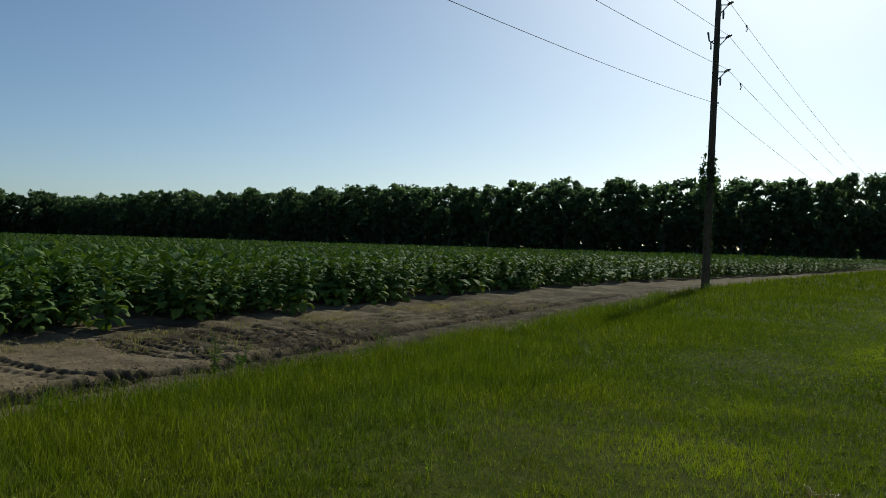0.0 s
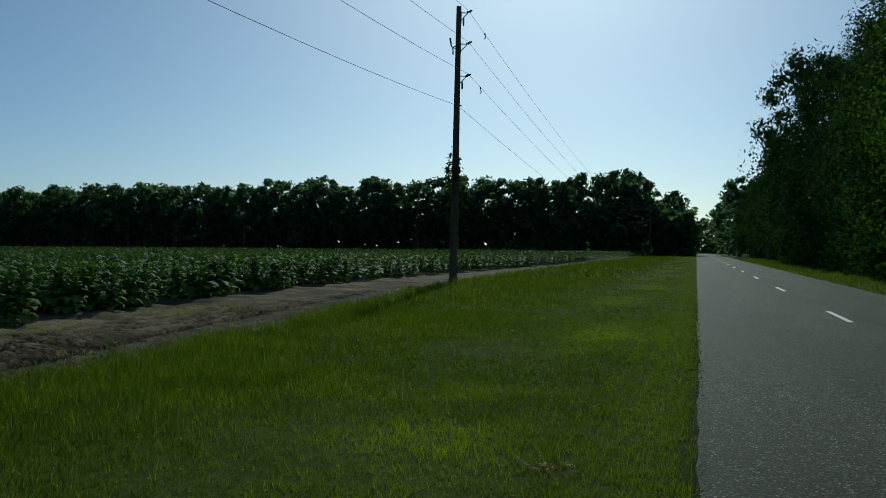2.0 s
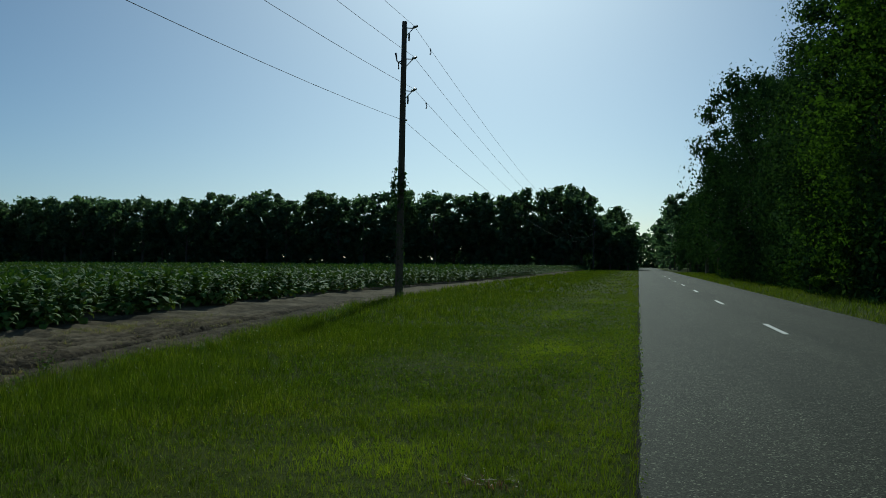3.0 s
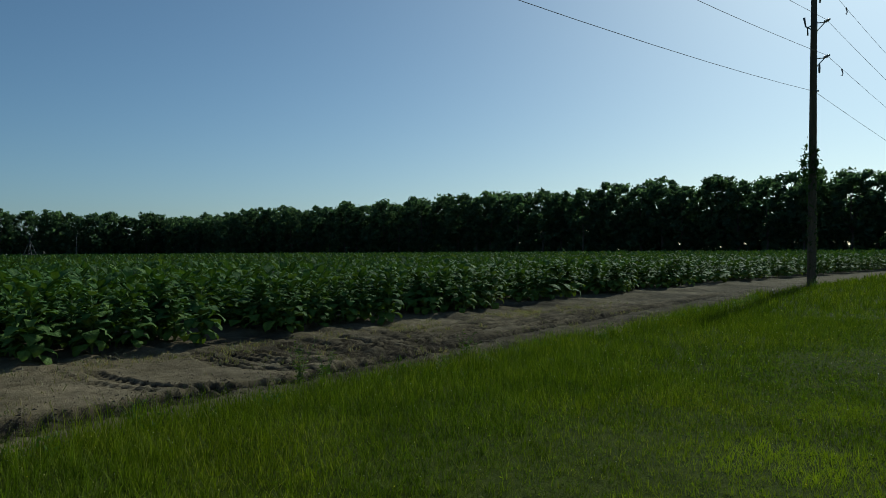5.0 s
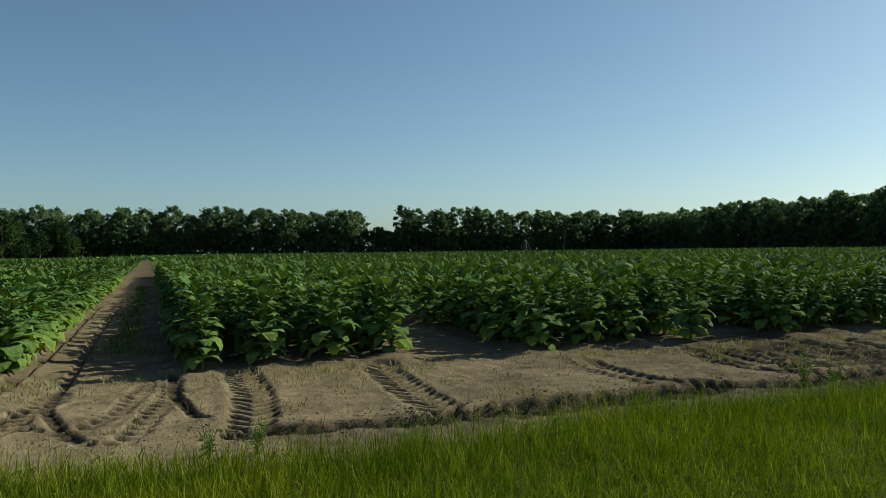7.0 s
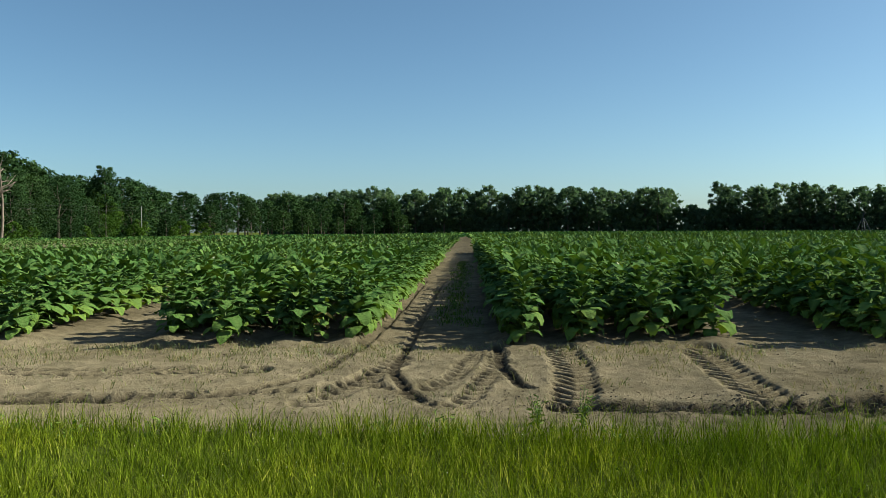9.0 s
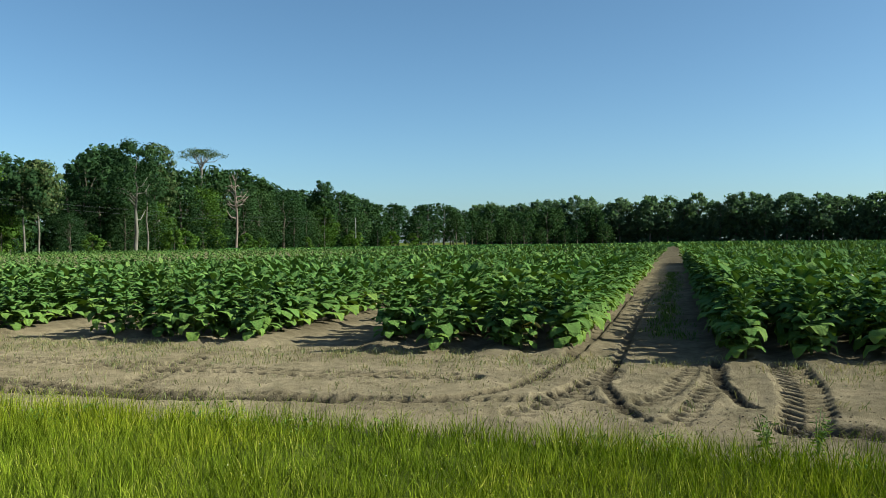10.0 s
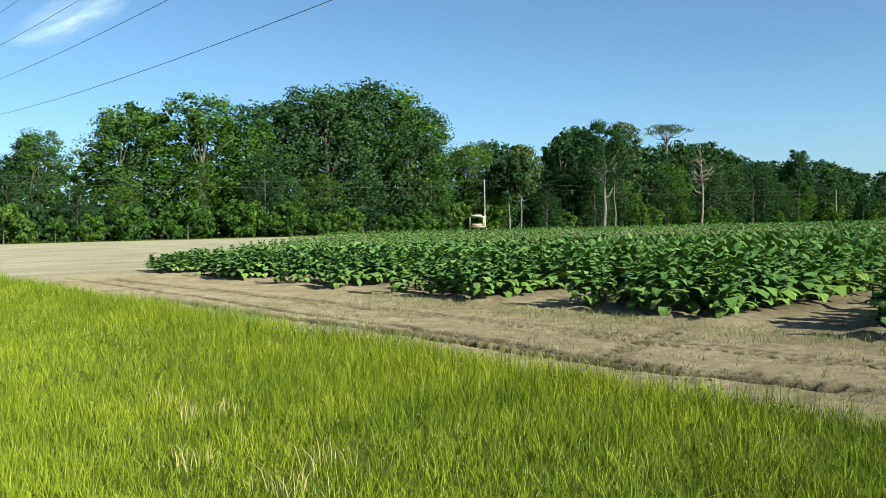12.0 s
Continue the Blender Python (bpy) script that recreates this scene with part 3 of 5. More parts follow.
def row_places(u0, u1, v0, v1, step, seed):
    """Places of plants along the rows, within limits along and across them; none outside the field."""
    r = np.random.RandomState(seed)
    pu, pv = [], []
    for b in range(int(math.floor((v0 - 6) / BLOCK)), int(math.ceil((v1 + 6) / BLOCK)) + 1):
        for k in range(4):
            v = 1.25 + BLOCK * b + (k - 1.5) * ROW_STEP - (0.08 if b < 0 else 0.0)
            if v0 <= v < v1:
                u = np.arange(u0, u1, step) + (b * 4 + k) * 0.137 % step
                u = u + r.uniform(-0.25, 0.25, len(u)) * step
                pu.append(u)
                pv.append(np.full(len(u), v) + r.uniform(-0.06, 0.06, len(u)))
    if not pu:
        return np.zeros((0, 2))
    u, v = np.concatenate(pu), np.concatenate(pv)
    keep = u > np.interp(v, (8, 20, 30, 43, 58, 78, 130, 190), (-0.3, 1.0, 1.0, 0.2, -1.2, -3.0, -6.6, -10.3))
    u, v = u[keep], v[keep]
    p = FIELD_CORNER + u[:, None] * ROW_WAY + v[:, None] * ROW_SIDE
    ok = (p[:, 1] > field_south(p[:, 0])) & (p[:, 1] < NORTH_WOOD - 6) & (p[:, 0] > WEST_WOOD + 7)
    return p[ok]


def spread(places, templates, seed, low=0.85, high=1.15, wide=1.24):
    """One mesh's arrays: templates set at places, turned and scaled by chance."""
    r = np.random.RandomState(seed)
    which = r.randint(len(templates), size=len(places))
    vs, fs, rs, ages, n = [], [], [], [], 0
    for k, (tv, tf, tr, ta) in enumerate(templates):
        p = places[which == k]
        if not len(p):
            continue
        q = r.uniform(0, 2 * math.pi, len(p))
        s = r.uniform(low, high, len(p)) * growth(p[:, 0], p[:, 1])
        c, si = np.cos(q)[:, None], np.sin(q)[:, None]
        w = (0.35 + 0.65 * s)[:, None] * wide
        x = (tv[None, :, 0] * c - tv[None, :, 1] * si) * w + p[:, 0:1]
        y = (tv[None, :, 0] * si + tv[None, :, 1] * c) * w + p[:, 1:2]
        z = tv[None, :, 2] * s[:, None] + 0.1
        vs.append(np.stack((x, y, z), 2).reshape(-1, 3))
        fs.append((tf[None] + (np.arange(len(p)) * len(tv))[:, None, None]).reshape(-1, tf.shape[1]) + n)
        rs.append(np.tile(tr, len(p)))
        ages.append(np.tile(ta, len(p)))
        n += len(p) * len(tv)
    return np.concatenate(vs), np.concatenate(fs), {"rib": np.concatenate(rs), "age": np.concatenate(ages)}


def growth(x, y):
    """How well the plants stand: lower towards the southern corner, uneven elsewhere."""
    return (0.9 + 0.07 * fbm(x, y, 0.12, 9)) * np.clip(0.98 + (y + 8) * 0.012, 0.8, 1.0) * np.clip(1 + (y + 19) * 0.05, 0.6, 1.0)


def template(seed, leaves, stations, big):
    v, f, r, g = [], [], [], []
    n = 0
    for lv, lf, lr, lg in plant_leaves(seed, leaves, stations, big):
        v.append(lv)
        f.append(lf + n)
        r.append(lr)
        g.append(lg)
        n += len(lv)
    return np.concatenate(v), np.concatenate(f), np.concatenate(r), np.concatenate(g)


FRONT_DEEP = 1.0      # the plants at the row ends, nearest the headland, are things of their own


def build_crop():
    kinds = []
    for k in range(6):
        root = new("tobacco_plant")
        tagged(root, "leafy green tobacco plant at the end of a row", "tobacco plant", "tobacco plants at the row ends")
        part("stalk", mesh_of("stalk", *stalk_arrays(k), M_STALK, smooth=True), root)
        for v, f, rib, age in plant_leaves(100 + k, 42, 6, 0.9):
            part("leaf", mesh_of("leaf", v, f, M_TOBACCO, {"rib": rib, "age": age}, True), root)
        kinds.append(root)
    r = np.random.RandomState(5)
    places = row_places(0.0, FRONT_DEEP, -20, 30, 0.46, 11)
    own = {}
    for p in places:
        k = r.randint(len(kinds))
        s = r.uniform(0.88, 1.12) * float(growth(p[0], p[1]))
        m = pose(p[0], p[1], 0.09, 0, 0, r.uniform(0, 360)) @ Matrix.Diagonal((s * 1.17, s * 1.17, s, 1))
        if k in own:
            copy_thing(kinds[k], m)
        else:
            own[k] = m
    for k, m in own.items():
        kinds[k].matrix_basis = m
    near = [template(200 + k, 30, 4, 1.02) for k in range(8)]
    inner = [template(250 + k, 21, 3, 1.0) for k in range(8)]
    mid = [template(300 + k, 9, 3, 1.2) for k in range(8)]
    far = [template(400 + k, 5, 2, 1.5) for k in range(6)]
    sets = [
        (np.concatenate((row_places(FRONT_DEEP, 4.5, -20, 30, 0.46, 1), row_places(0, 4.5, 30, 44, 0.5, 2), row_places(0, 4.5, -32, -20, 0.26, 23), row_places(2.0, 44, -0.3, 0.3, 0.36, 28), row_places(4.5, 30, -2.3, -1.5, 0.5, 29))), near),
        (np.concatenate((row_places(4.5, 10, -32, 44, 0.46, 21), row_places(10, 14, -20, 20, 0.5, 22), row_places(-2, 2.4, 44, 70, 0.36, 30), row_places(-6.2, 0.5, 70, 104, 0.4, 31))), inner),
        (np.concatenate((row_places(14, 36, -60, 44, 0.66, 3), row_places(4.5, 14, -60, -32, 0.58, 24), row_places(10, 14, -32, -20, 0.58, 25), row_places(10, 14, 20, 44, 0.58, 26), row_places(-4, 36, 44, 70, 0.66, 4), row_places(-11, 2, 70, 184, 0.75, 27))), mid),
        (np.concatenate((row_places(36, 110, -90, 120, 1.55, 5), row_places(2, 36, 70, 120, 1.25, 6))), far),
    ]
    for k, (p, tpl) in enumerate(sets):
        v, f, extra = spread(p, tpl, 20 + k, wide=(1.18, 1.1, 1.0, 1.0)[k])
        tagged(new("tobacco_crop", mesh_of("tobacco_crop", v, f, M_TOBACCO, extra, k < 2)), "dense green tobacco leaves standing in planted rows", "tobacco crop", kind="stuff")
    tuft = []
    for k in range(5):
        rr = np.random.RandomState(600 + k)
        vs, fs = [], []
        for j in range(4):
            c = np.array((rr.uniform(-0.9, 0.9), rr.uniform(-0.35, 0.35), rr.uniform(0.55, 0.85)))
            a0, b0 = rr.normal(size=3), rr.normal(size=3)
            a0, b0 = a0 / np.linalg.norm(a0) * 0.33, b0 / np.linalg.norm(b0) * 0.33
            a0[2] *= 0.5
            vs += [c - a0 - b0, c + a0 - b0, c + a0 + b0, c - a0 + b0]
            fs.append(tuple(range(4 * j, 4 * j + 4)))
        tuft.append((np.array(vs), np.array(fs), np.zeros(len(vs)), np.zeros(len(vs))))
    p = np.concatenate((row_places(110, 330, -90, 190, 3.2, 7), row_places(2, 110, 120, 190, 3.2, 8)))
    v, f, extra = spread(p, tuft, 31)
    tagged(new("distant_tobacco_crop", mesh_of("distant_tobacco_crop", v, f, M_TOBACCO, extra)), "distant dense green tobacco leaves in long rows", "tobacco crop", kind="stuff")


build_crop()


# ---------------------------------------------------------------- trees
def unit(r, n):
    v = r.normal(size=(n, 3))
    return v / np.linalg.norm(v, axis=1)[:, None]


def crown_arrays(seed, height, radius, bottom, puffs, cards, size, shape=1.0, low_wide=0.0, inner=18, twig=0.04):
    """A crown: many loose sprays of leaves, gathered in uneven puffs round the limbs."""
    r = np.random.RandomState(seed)
    vs = []
    centres = []
    for k in range(puffs):
        q = ((k + 0.5) / puffs) ** 0.8
        pr = radius * r.choice((0.16, 0.24, 0.34, 0.44)) * r.uniform(0.85, 1.15) * (1 - 0.2 * q)
        z = bottom + (height - bottom - pr * 0.9) * q + pr * 0.25
        wide = radius * max(low_wide * (q < 0.55), math.sin(math.pi * min(0.96, 0.2 + 0.74 * q) ** shape) ** 0.55) - pr * 0.55
        a0 = 2.4 * k + r.uniform(-0.7, 0.7)
        d = max(0.0, wide) * r.uniform(0.35, 1.0) ** 0.55
        centres.append((d * math.cos(a0), d * math.sin(a0), z, pr))
    n = cards // puffs
    ns = []
    for cx, cy, cz, pr in centres:
        d = unit(r, n)
        d = d * (1.1, 1.1, 0.8)
        rad = pr * (0.45 + 0.75 * r.beta(2.2, 1.6, n))
        c = d * rad[:, None] + (cx, cy, cz)
        face = d + 0.7 * unit(r, n)
        a0 = np.cross(face, unit(r, n))
        a0 = a0 / (np.linalg.norm(a0, axis=1)[:, None] + 1e-6)
        b0 = np.cross(face, a0)
        b0 = b0 / (np.linalg.norm(b0, axis=1)[:, None] + 1e-6)
        s = (size * r.uniform(0.55, 1.3, n))[:, None]
        a0, b0 = a0 * s, b0 * s * 0.6
        vs.append(np.stack((c - a0, c + a0 * r.uniform(0.4, 1, n)[:, None] - b0, c + a0 * 0.3 + b0 * 1.3), 1).reshape(-1, 3))
        way = 0.8 * d + 0.6 * unit(r, n) + 0.35 * np.array((cx, cy, 0.3 * cz)) / radius
        ns.append(np.repeat(way, 3, axis=0))
        # the close inner twigs that little light passes
        m = inner
        ci = unit(r, m) * pr * r.uniform(0.1, 0.72, m)[:, None] + (cx, cy, cz)
        ai = unit(r, m)
        bi = np.cross(ai, unit(r, m))
        s = (r.uniform(0.7, 1.3, m) * (0.95 * size + twig * pr))[:, None]
        vs.append(np.stack((ci - ai * s, ci + ai * s * 0.8 - bi * s, ci + ai * s * 0.3 + bi * s), 1).reshape(-1, 3))
        ns.append(np.repeat((ci - (cx, cy, cz)) / pr + 0.5 * unit(r, m), 3, axis=0))
    v, nn = np.concatenate(vs), np.concatenate(ns)
    f = np.arange(len(v)).reshape(-1, 3)
    nn = nn / (np.linalg.norm(nn, axis=1)[:, None] + 1e-6)
    # every spray turns its upper face outwards
    flip = (np.cross(v[1::3] - v[0::3], v[2::3] - v[0::3]) * nn[0::3]).sum(axis=1) < 0
    f[flip] = f[flip][:, ::-1]
    return v, f, centres, nn


def trunk_arrays(seed, height, girth, centres, limbs=7, fork=0.35):
    r = np.random.RandomState(seed)
    top = height * 0.86
    pts = [(0, 0, -0.2)]
    for k in range(1, 6):
        q = k / 5
        pts.append((r.uniform(-0.03, 0.03) * height * q, r.uniform(-0.03, 0.03) * height * q, top * q))
    pieces = [tube_arrays(pts, [girth * (1.25 if k == 0 else 1 - 0.85 * k / 5) for k in range(6)], 7)]
    for j in r.permutation(len(centres))[:limbs]:
        cx, cy, cz, pr = centres[j]
        z0 = max(height * fork * r.uniform(0.7, 1.1), cz - height * 0.3)
        z0 = min(z0, top * 0.9)
        base = np.array((0, 0, z0))
        end = np.array((cx, cy, cz))
        mid = (base + end) / 2 + r.uniform(-0.4, 0.4, 3) * (1, 1, 0.5) + (0, 0, 0.06 * height * r.uniform(-0.4, 1))
        g = girth * 0.42 * (1 - z0 / height * 0.6)
        pieces.append(tube_arrays([base, mid, end], (g, g * 0.6, g * 0.18), 5))
    return joined(pieces)


def tree_kind(name, label, seed, height, radius, bottom, puffs, cards, size, leaf, bark, girth, limbs=7, shape=1.0, group="", category="tree", low_wide=0.0):
    root = new(name)
    tagged(root, label, category, group)
    v, f, centres, nn = crown_arrays(seed, height, radius, bottom, puffs, cards, size, shape=shape, low_wide=low_wide, inner=60 if cards > 20000 else 34 if cards > 7000 else 13 if cards > 3000 else 14, twig=0.04 if cards > 1300 else 0.16)
    part("crown", mesh_of("crown", v, f, leaf, smooth=True, normals=nn), root)
    part("trunk", mesh_of("trunk", *trunk_arrays(seed, height, girth, centres, limbs), bark, smooth=True), root)
    return root


def planted(kinds, places, seed, low=0.9, high=1.1):
    """Set trees (x, y, height factor) from a few kinds; the first use of each takes the kind itself."""
    r = np.random.RandomState(seed)
    own = {}
    for k, (x, y, h) in enumerate(places):
        j = k if k < len(kinds) else r.randint(len(kinds))
        w = h * r.uniform(low, high)
        m = pose(x, y, 0, 0, 0, r.uniform(0, 360)) @ Matrix.Diagonal((w, w, h, 1))
        if j in own:
            copy_thing(kinds[j], m)
        else:
            own[j] = m
    for j, m in own.items():
        kinds[j].matrix_basis = m


def build_woods():
    far = [tree_kind("woodland_tree", "dark green broadleaf tree at the field's far edge", 40 + k, 18, 5.4, (0.8, 0.8, 3.5)[k % 3], 36, 1150, 0.46, M_CROWN_HAZED, M_BARK, 0.3, 6, low_wide=0.85,
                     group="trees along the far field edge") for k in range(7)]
    r = np.random.RandomState(77)
    places = []
    for row in range(2):
        for x in np.arange(-335, 2 - row, (5.3, 7.5)[row]):
            places.append((x + r.uniform(-2, 2), NORTH_WOOD + 7 * row + r.uniform(-2, 2), (0.93 + 0.06 * row) * np.interp(x, (-310, -170), (1.0, 1.1)) * r.uniform(0.9, 1.06) * (0.62 if x > -9 else 1.0)))
    for row in range(2):
        for y in np.arange(-100, 190, (6.0, 8.5)[row]):
            near_gap = abs(y - 73) < 7
            places.append((WEST_WOOD - 8 * row + r.uniform(-2, 2), y + r.uniform(-2, 2), (0.62 if near_gap else 1.05) * r.uniform(0.86, 1.1)))
    places += [(x + r.uniform(-2, 2), 326 + r.uniform(-3, 5), r.uniform(0.6, 0.78)) for x in np.arange(-60, 50, 6)]
    places += [(-5 - 3.5 * k % 9, 205 + 9 * k, r.uniform(0.75, 0.95)) for k in range(14)]
    places += [(8.9, 186, 0.95), (13.5, 190, 0.95), (9.2, 215, 0.95), (9.0, 245, 0.95)]
    r.shuffle(places)
    planted(far, places, 3, 1.0, 1.25)

    south = [tree_kind("roadside_wood_tree", "tall sunlit green broadleaf tree hung with vines", 60 + k, 18, 5.4, 0.4, 74, 6600, 0.185,
                       M_CROWN if k % 5 else M_CROWN_LIGHT, M_BARK, 0.3, 7, group="trees along the southern wood", low_wide=0.85) for k in range(6)]
    behind = [tree_kind("inner_wood_tree", "tall dark green tree standing deeper in the wood", 160 + k, 18, 5.2, 2.0, 48, 1320, 0.36,
                        M_CROWN, M_BARK, 0.3, 5, group="trees inside the southern wood", low_wide=0.8) for k in range(4)]
    skyline = [(-40, 9), (-24, 10), (4, 11.5), (19, 12), (29, 13.7), (33, 16.2), (37, 17.6), (50, 18.4), (58, 20.2), (61, 21.9), (68, 23), (72, 22.3), (78, 19.3), (87, 15.8), (95, 15), (105, 14), (108, 15.3), (114, 18.4), (122, 18.2), (128, 17.2), (134, 16.7), (141, 17.0),
               (146, 19.2), (155, 19.2), (165, 17.4), (178, 15.9), (192, 14.4), (209, 15.5), (232, 13.6), (330, 14)]
    hx, hh = [q[0] for q in skyline], [q[1] for q in skyline]
    front, back = [], []
    for row in range(3):
        for x in np.arange(-322, 40, (6.6, 5.4, 11.0)[row]):
            x = x + r.uniform(-2.6, 2.6)
            h = np.interp(-x, hx, hh) / 18 * (r.uniform(0.42, 0.84), r.uniform(0.9, 1.07), r.uniform(0.86, 1.04))[row]
            y = SOUTH_WOOD - 5.0 * row + 0.004 * max(0, -205 - x) ** 2 + r.uniform(-2.5, 2.5)
            (front if row == 0 and x > -190 or row == 1 and x > -92 else back).append((x, y, h))
    r.shuffle(front)
    r.shuffle(back)
    planted(south, front, 4, 1.15, 1.55)
    planted(behind, back, 14, 1.15, 1.5)

    shrub = [tree_kind("shrub", "bright green vine-covered shrub at the wood's foot", 80 + k, 4.2, 2.4, 0.1, 14, 1000, 0.24, M_CROWN_LIGHT, M_BARK, 0.06, 4,
                       group="shrubs along the southern wood", category="shrub") for k in range(4)]
    places = [(x + r.uniform(-1.2, 1.2), SOUTH_WOOD + 5.5 + r.uniform(-1.5, 1.5), r.uniform(0.55, 1.15)) for x in np.arange(-240, 22, 3.4) if x > -84 or int(x) % 4 == 0]
    r.shuffle(places)
    planted(shrub, places, 5)

    near = [tree_kind("roadside_tree", "large dense green tree overhanging the road", 90 + k, 17.0, 5.4, 0.4, 110, 30000, 0.092, M_CROWN if k else M_CROWN_LIGHT, M_BARK, 0.34, 10,
                      group="trees along the road", low_wide=0.6) for k in range(3)]
    planted(near, [(12.2, 37, 1.0), (12.3, 46.5, 1.06), (12.0, 58, 1.0), (10.8, 71, 1.0)], 6)
    next_on = [tree_kind("roadside_tree", "large dense green tree overhanging the road", 95 + k, 17.0, 5.4, 2.2, 80, 8000, 0.165, M_CROWN, M_BARK, 0.34, 8,
                         group="trees along the road", low_wide=0.4) for k in range(3)]
    planted(next_on, [(10.9, 84, 1.22), (10.6, 98, 0.9), (10.5, 112, 0.8), (10.4, 130, 0.72), (10.4, 150, 0.72), (10.2, 168, 0.76), (17, 42, 1.05), (16.5, 56, 1.05), (16.5, 74, 1.0), (16.5, 94, 1.0), (16, 116, 0.95)], 16)
    bush = [tree_kind("roadside_shrub", "dense green shrub under the roadside trees", 120 + k, 3.4, 1.9, 0.1, 16, 1500, 0.14, M_CROWN_LIGHT if k else M_CROWN, M_BARK, 0.05, 4,
                      group="shrubs along the road", category="shrub") for k in range(2)]
    places = [(9.2 + 0.02 * (y - 34) + r.uniform(-0.4, 0.6), y + r.uniform(-0.6, 0.6), r.uniform(0.5, 0.95)) for y in np.arange(34, 110, 3.2)] + [(9.3, 82, 1.0), (10.0, 86, 1.1), (8.6, 150, 1.2)]
    planted(bush, places, 7)

    # undergrowth that closes the woods below the crowns
    def thicket(line, high, cards, size, seed, deep=6.0):
        rr = np.random.RandomState(seed)
        (ax, ay), (bx, by) = line
        q = rr.uniform(0, 1, cards)
        top = high * (1 + 0.3 * fbm(q * math.hypot(bx - ax, by - ay), q * 0, 0.35, seed))
        side = np.array((ay - by, bx - ax)) / math.hypot(bx - ax, by - ay)
        d = rr.uniform(0, deep, cards)
        c = np.stack((ax + (bx - ax) * q + side[0] * d, ay + (by - ay) * q + side[1] * d, top * rr.uniform(0, 1, cards) ** 1.2), 1)
        a0, b0 = unit(rr, cards), unit(rr, cards)
        b0 = np.cross(a0, b0)
        s = (size * rr.uniform(0.5, 1.2, cards))[:, None]
        a0, b0 = a0 * s, b0 * s * 0.8
        v = np.stack((c - a0, c - b0, c + a0, c + b0), 1).reshape(-1, 3)
        return v, np.arange(len(v)).reshape(-1, 4)

    for line, high, cards, size in (([(-340, NORTH_WOOD - 1), (0, NORTH_WOOD - 1)], 11.0, 22000, 1.1), ([(WEST_WOOD + 2, -105), (WEST_WOOD + 2, 195)], 10.0, 16000, 1.2),
                                    ([(22, SOUTH_WOOD + 1), (-235, SOUTH_WOOD - 1)], 4.0, 15000, 0.45), ([(34, SOUTH_WOOD - 9), (-235, SOUTH_WOOD - 9)], 9.5, 9000, 0.8), ([(-60, 321), (60, 321)], 12.0, 9000, 1.0), ([(8.6, 68), (8.3, 32)], 6.5, 34000, 0.13), ([(10.6, 180), (10.6, 68)], 5.0, 12000, 0.35)):
        v, f = thicket(line, high, cards, size, int(high * 10 + cards % 97))
        # the far thickets share the foliage colour that has haze mixed in
        tagged(new("wood_undergrowth", mesh_of("wood_undergrowth", v, f, M_CROWN_HAZED if size > 0.9 else M_CROWN)), "dark green undergrowth at the edge of the wood", "undergrowth", kind="stuff")


build_woods()


# ---------------------------------------------------------------- grass
def blades(px, py, h, w, lean, seed, base=0.0, single=False, tilt=None):
    """Grass blades as triangles: a bent, tapering strip each."""
    r = np.random.RandomState(seed)
    n = len(px)
    q = r.uniform(0, 2 * math.pi, n)
    tilt = r.uniform(0, 2 * math.pi, n) if tilt is None else tilt
    dx, dy = np.cos(q) * w * 0.5, np.sin(q) * w * 0.5
    lx, ly = np.cos(tilt) * lean * h, np.sin(tilt) * lean * h
    z0 = np.full(n, base)
    p = np.stack((np.stack((px - dx, py - dy, z0), 1), np.stack((px + dx, py + dy, z0), 1),
                  np.stack((px - dx * 0.8 + lx * 0.3, py - dy * 0.8 + ly * 0.3, z0 + h * 0.55), 1),
                  np.stack((px + dx * 0.8 + lx * 0.3, py + dy * 0.8 + ly * 0.3, z0 + h * 0.55), 1),
                  np.stack((px + lx, py + ly, z0 + h * (1 - 0.35 * lean)), 1)), 1)
    k = (np.arange(n) * 5)[:, None]
    f = np.concatenate((k + (0, 1, 3), k + (0, 3, 2), k + (2, 3, 4)), 0)
    if single:
        return p[:, [0, 1, 4]].reshape(-1, 3), np.arange(n * 3).reshape(-1, 3)
    return p.reshape(-1, 3), f


def verge_points(r, n, y0, y1, x0=None, x1=ROAD_LEFT - 0.05):
    y = r.uniform(y0, y1, n)
    left = turf_edge(y) - 0.12 if x0 is None else np.full(n, x0)
    return left + (x1 - left) * r.uniform(0, 1, n), y


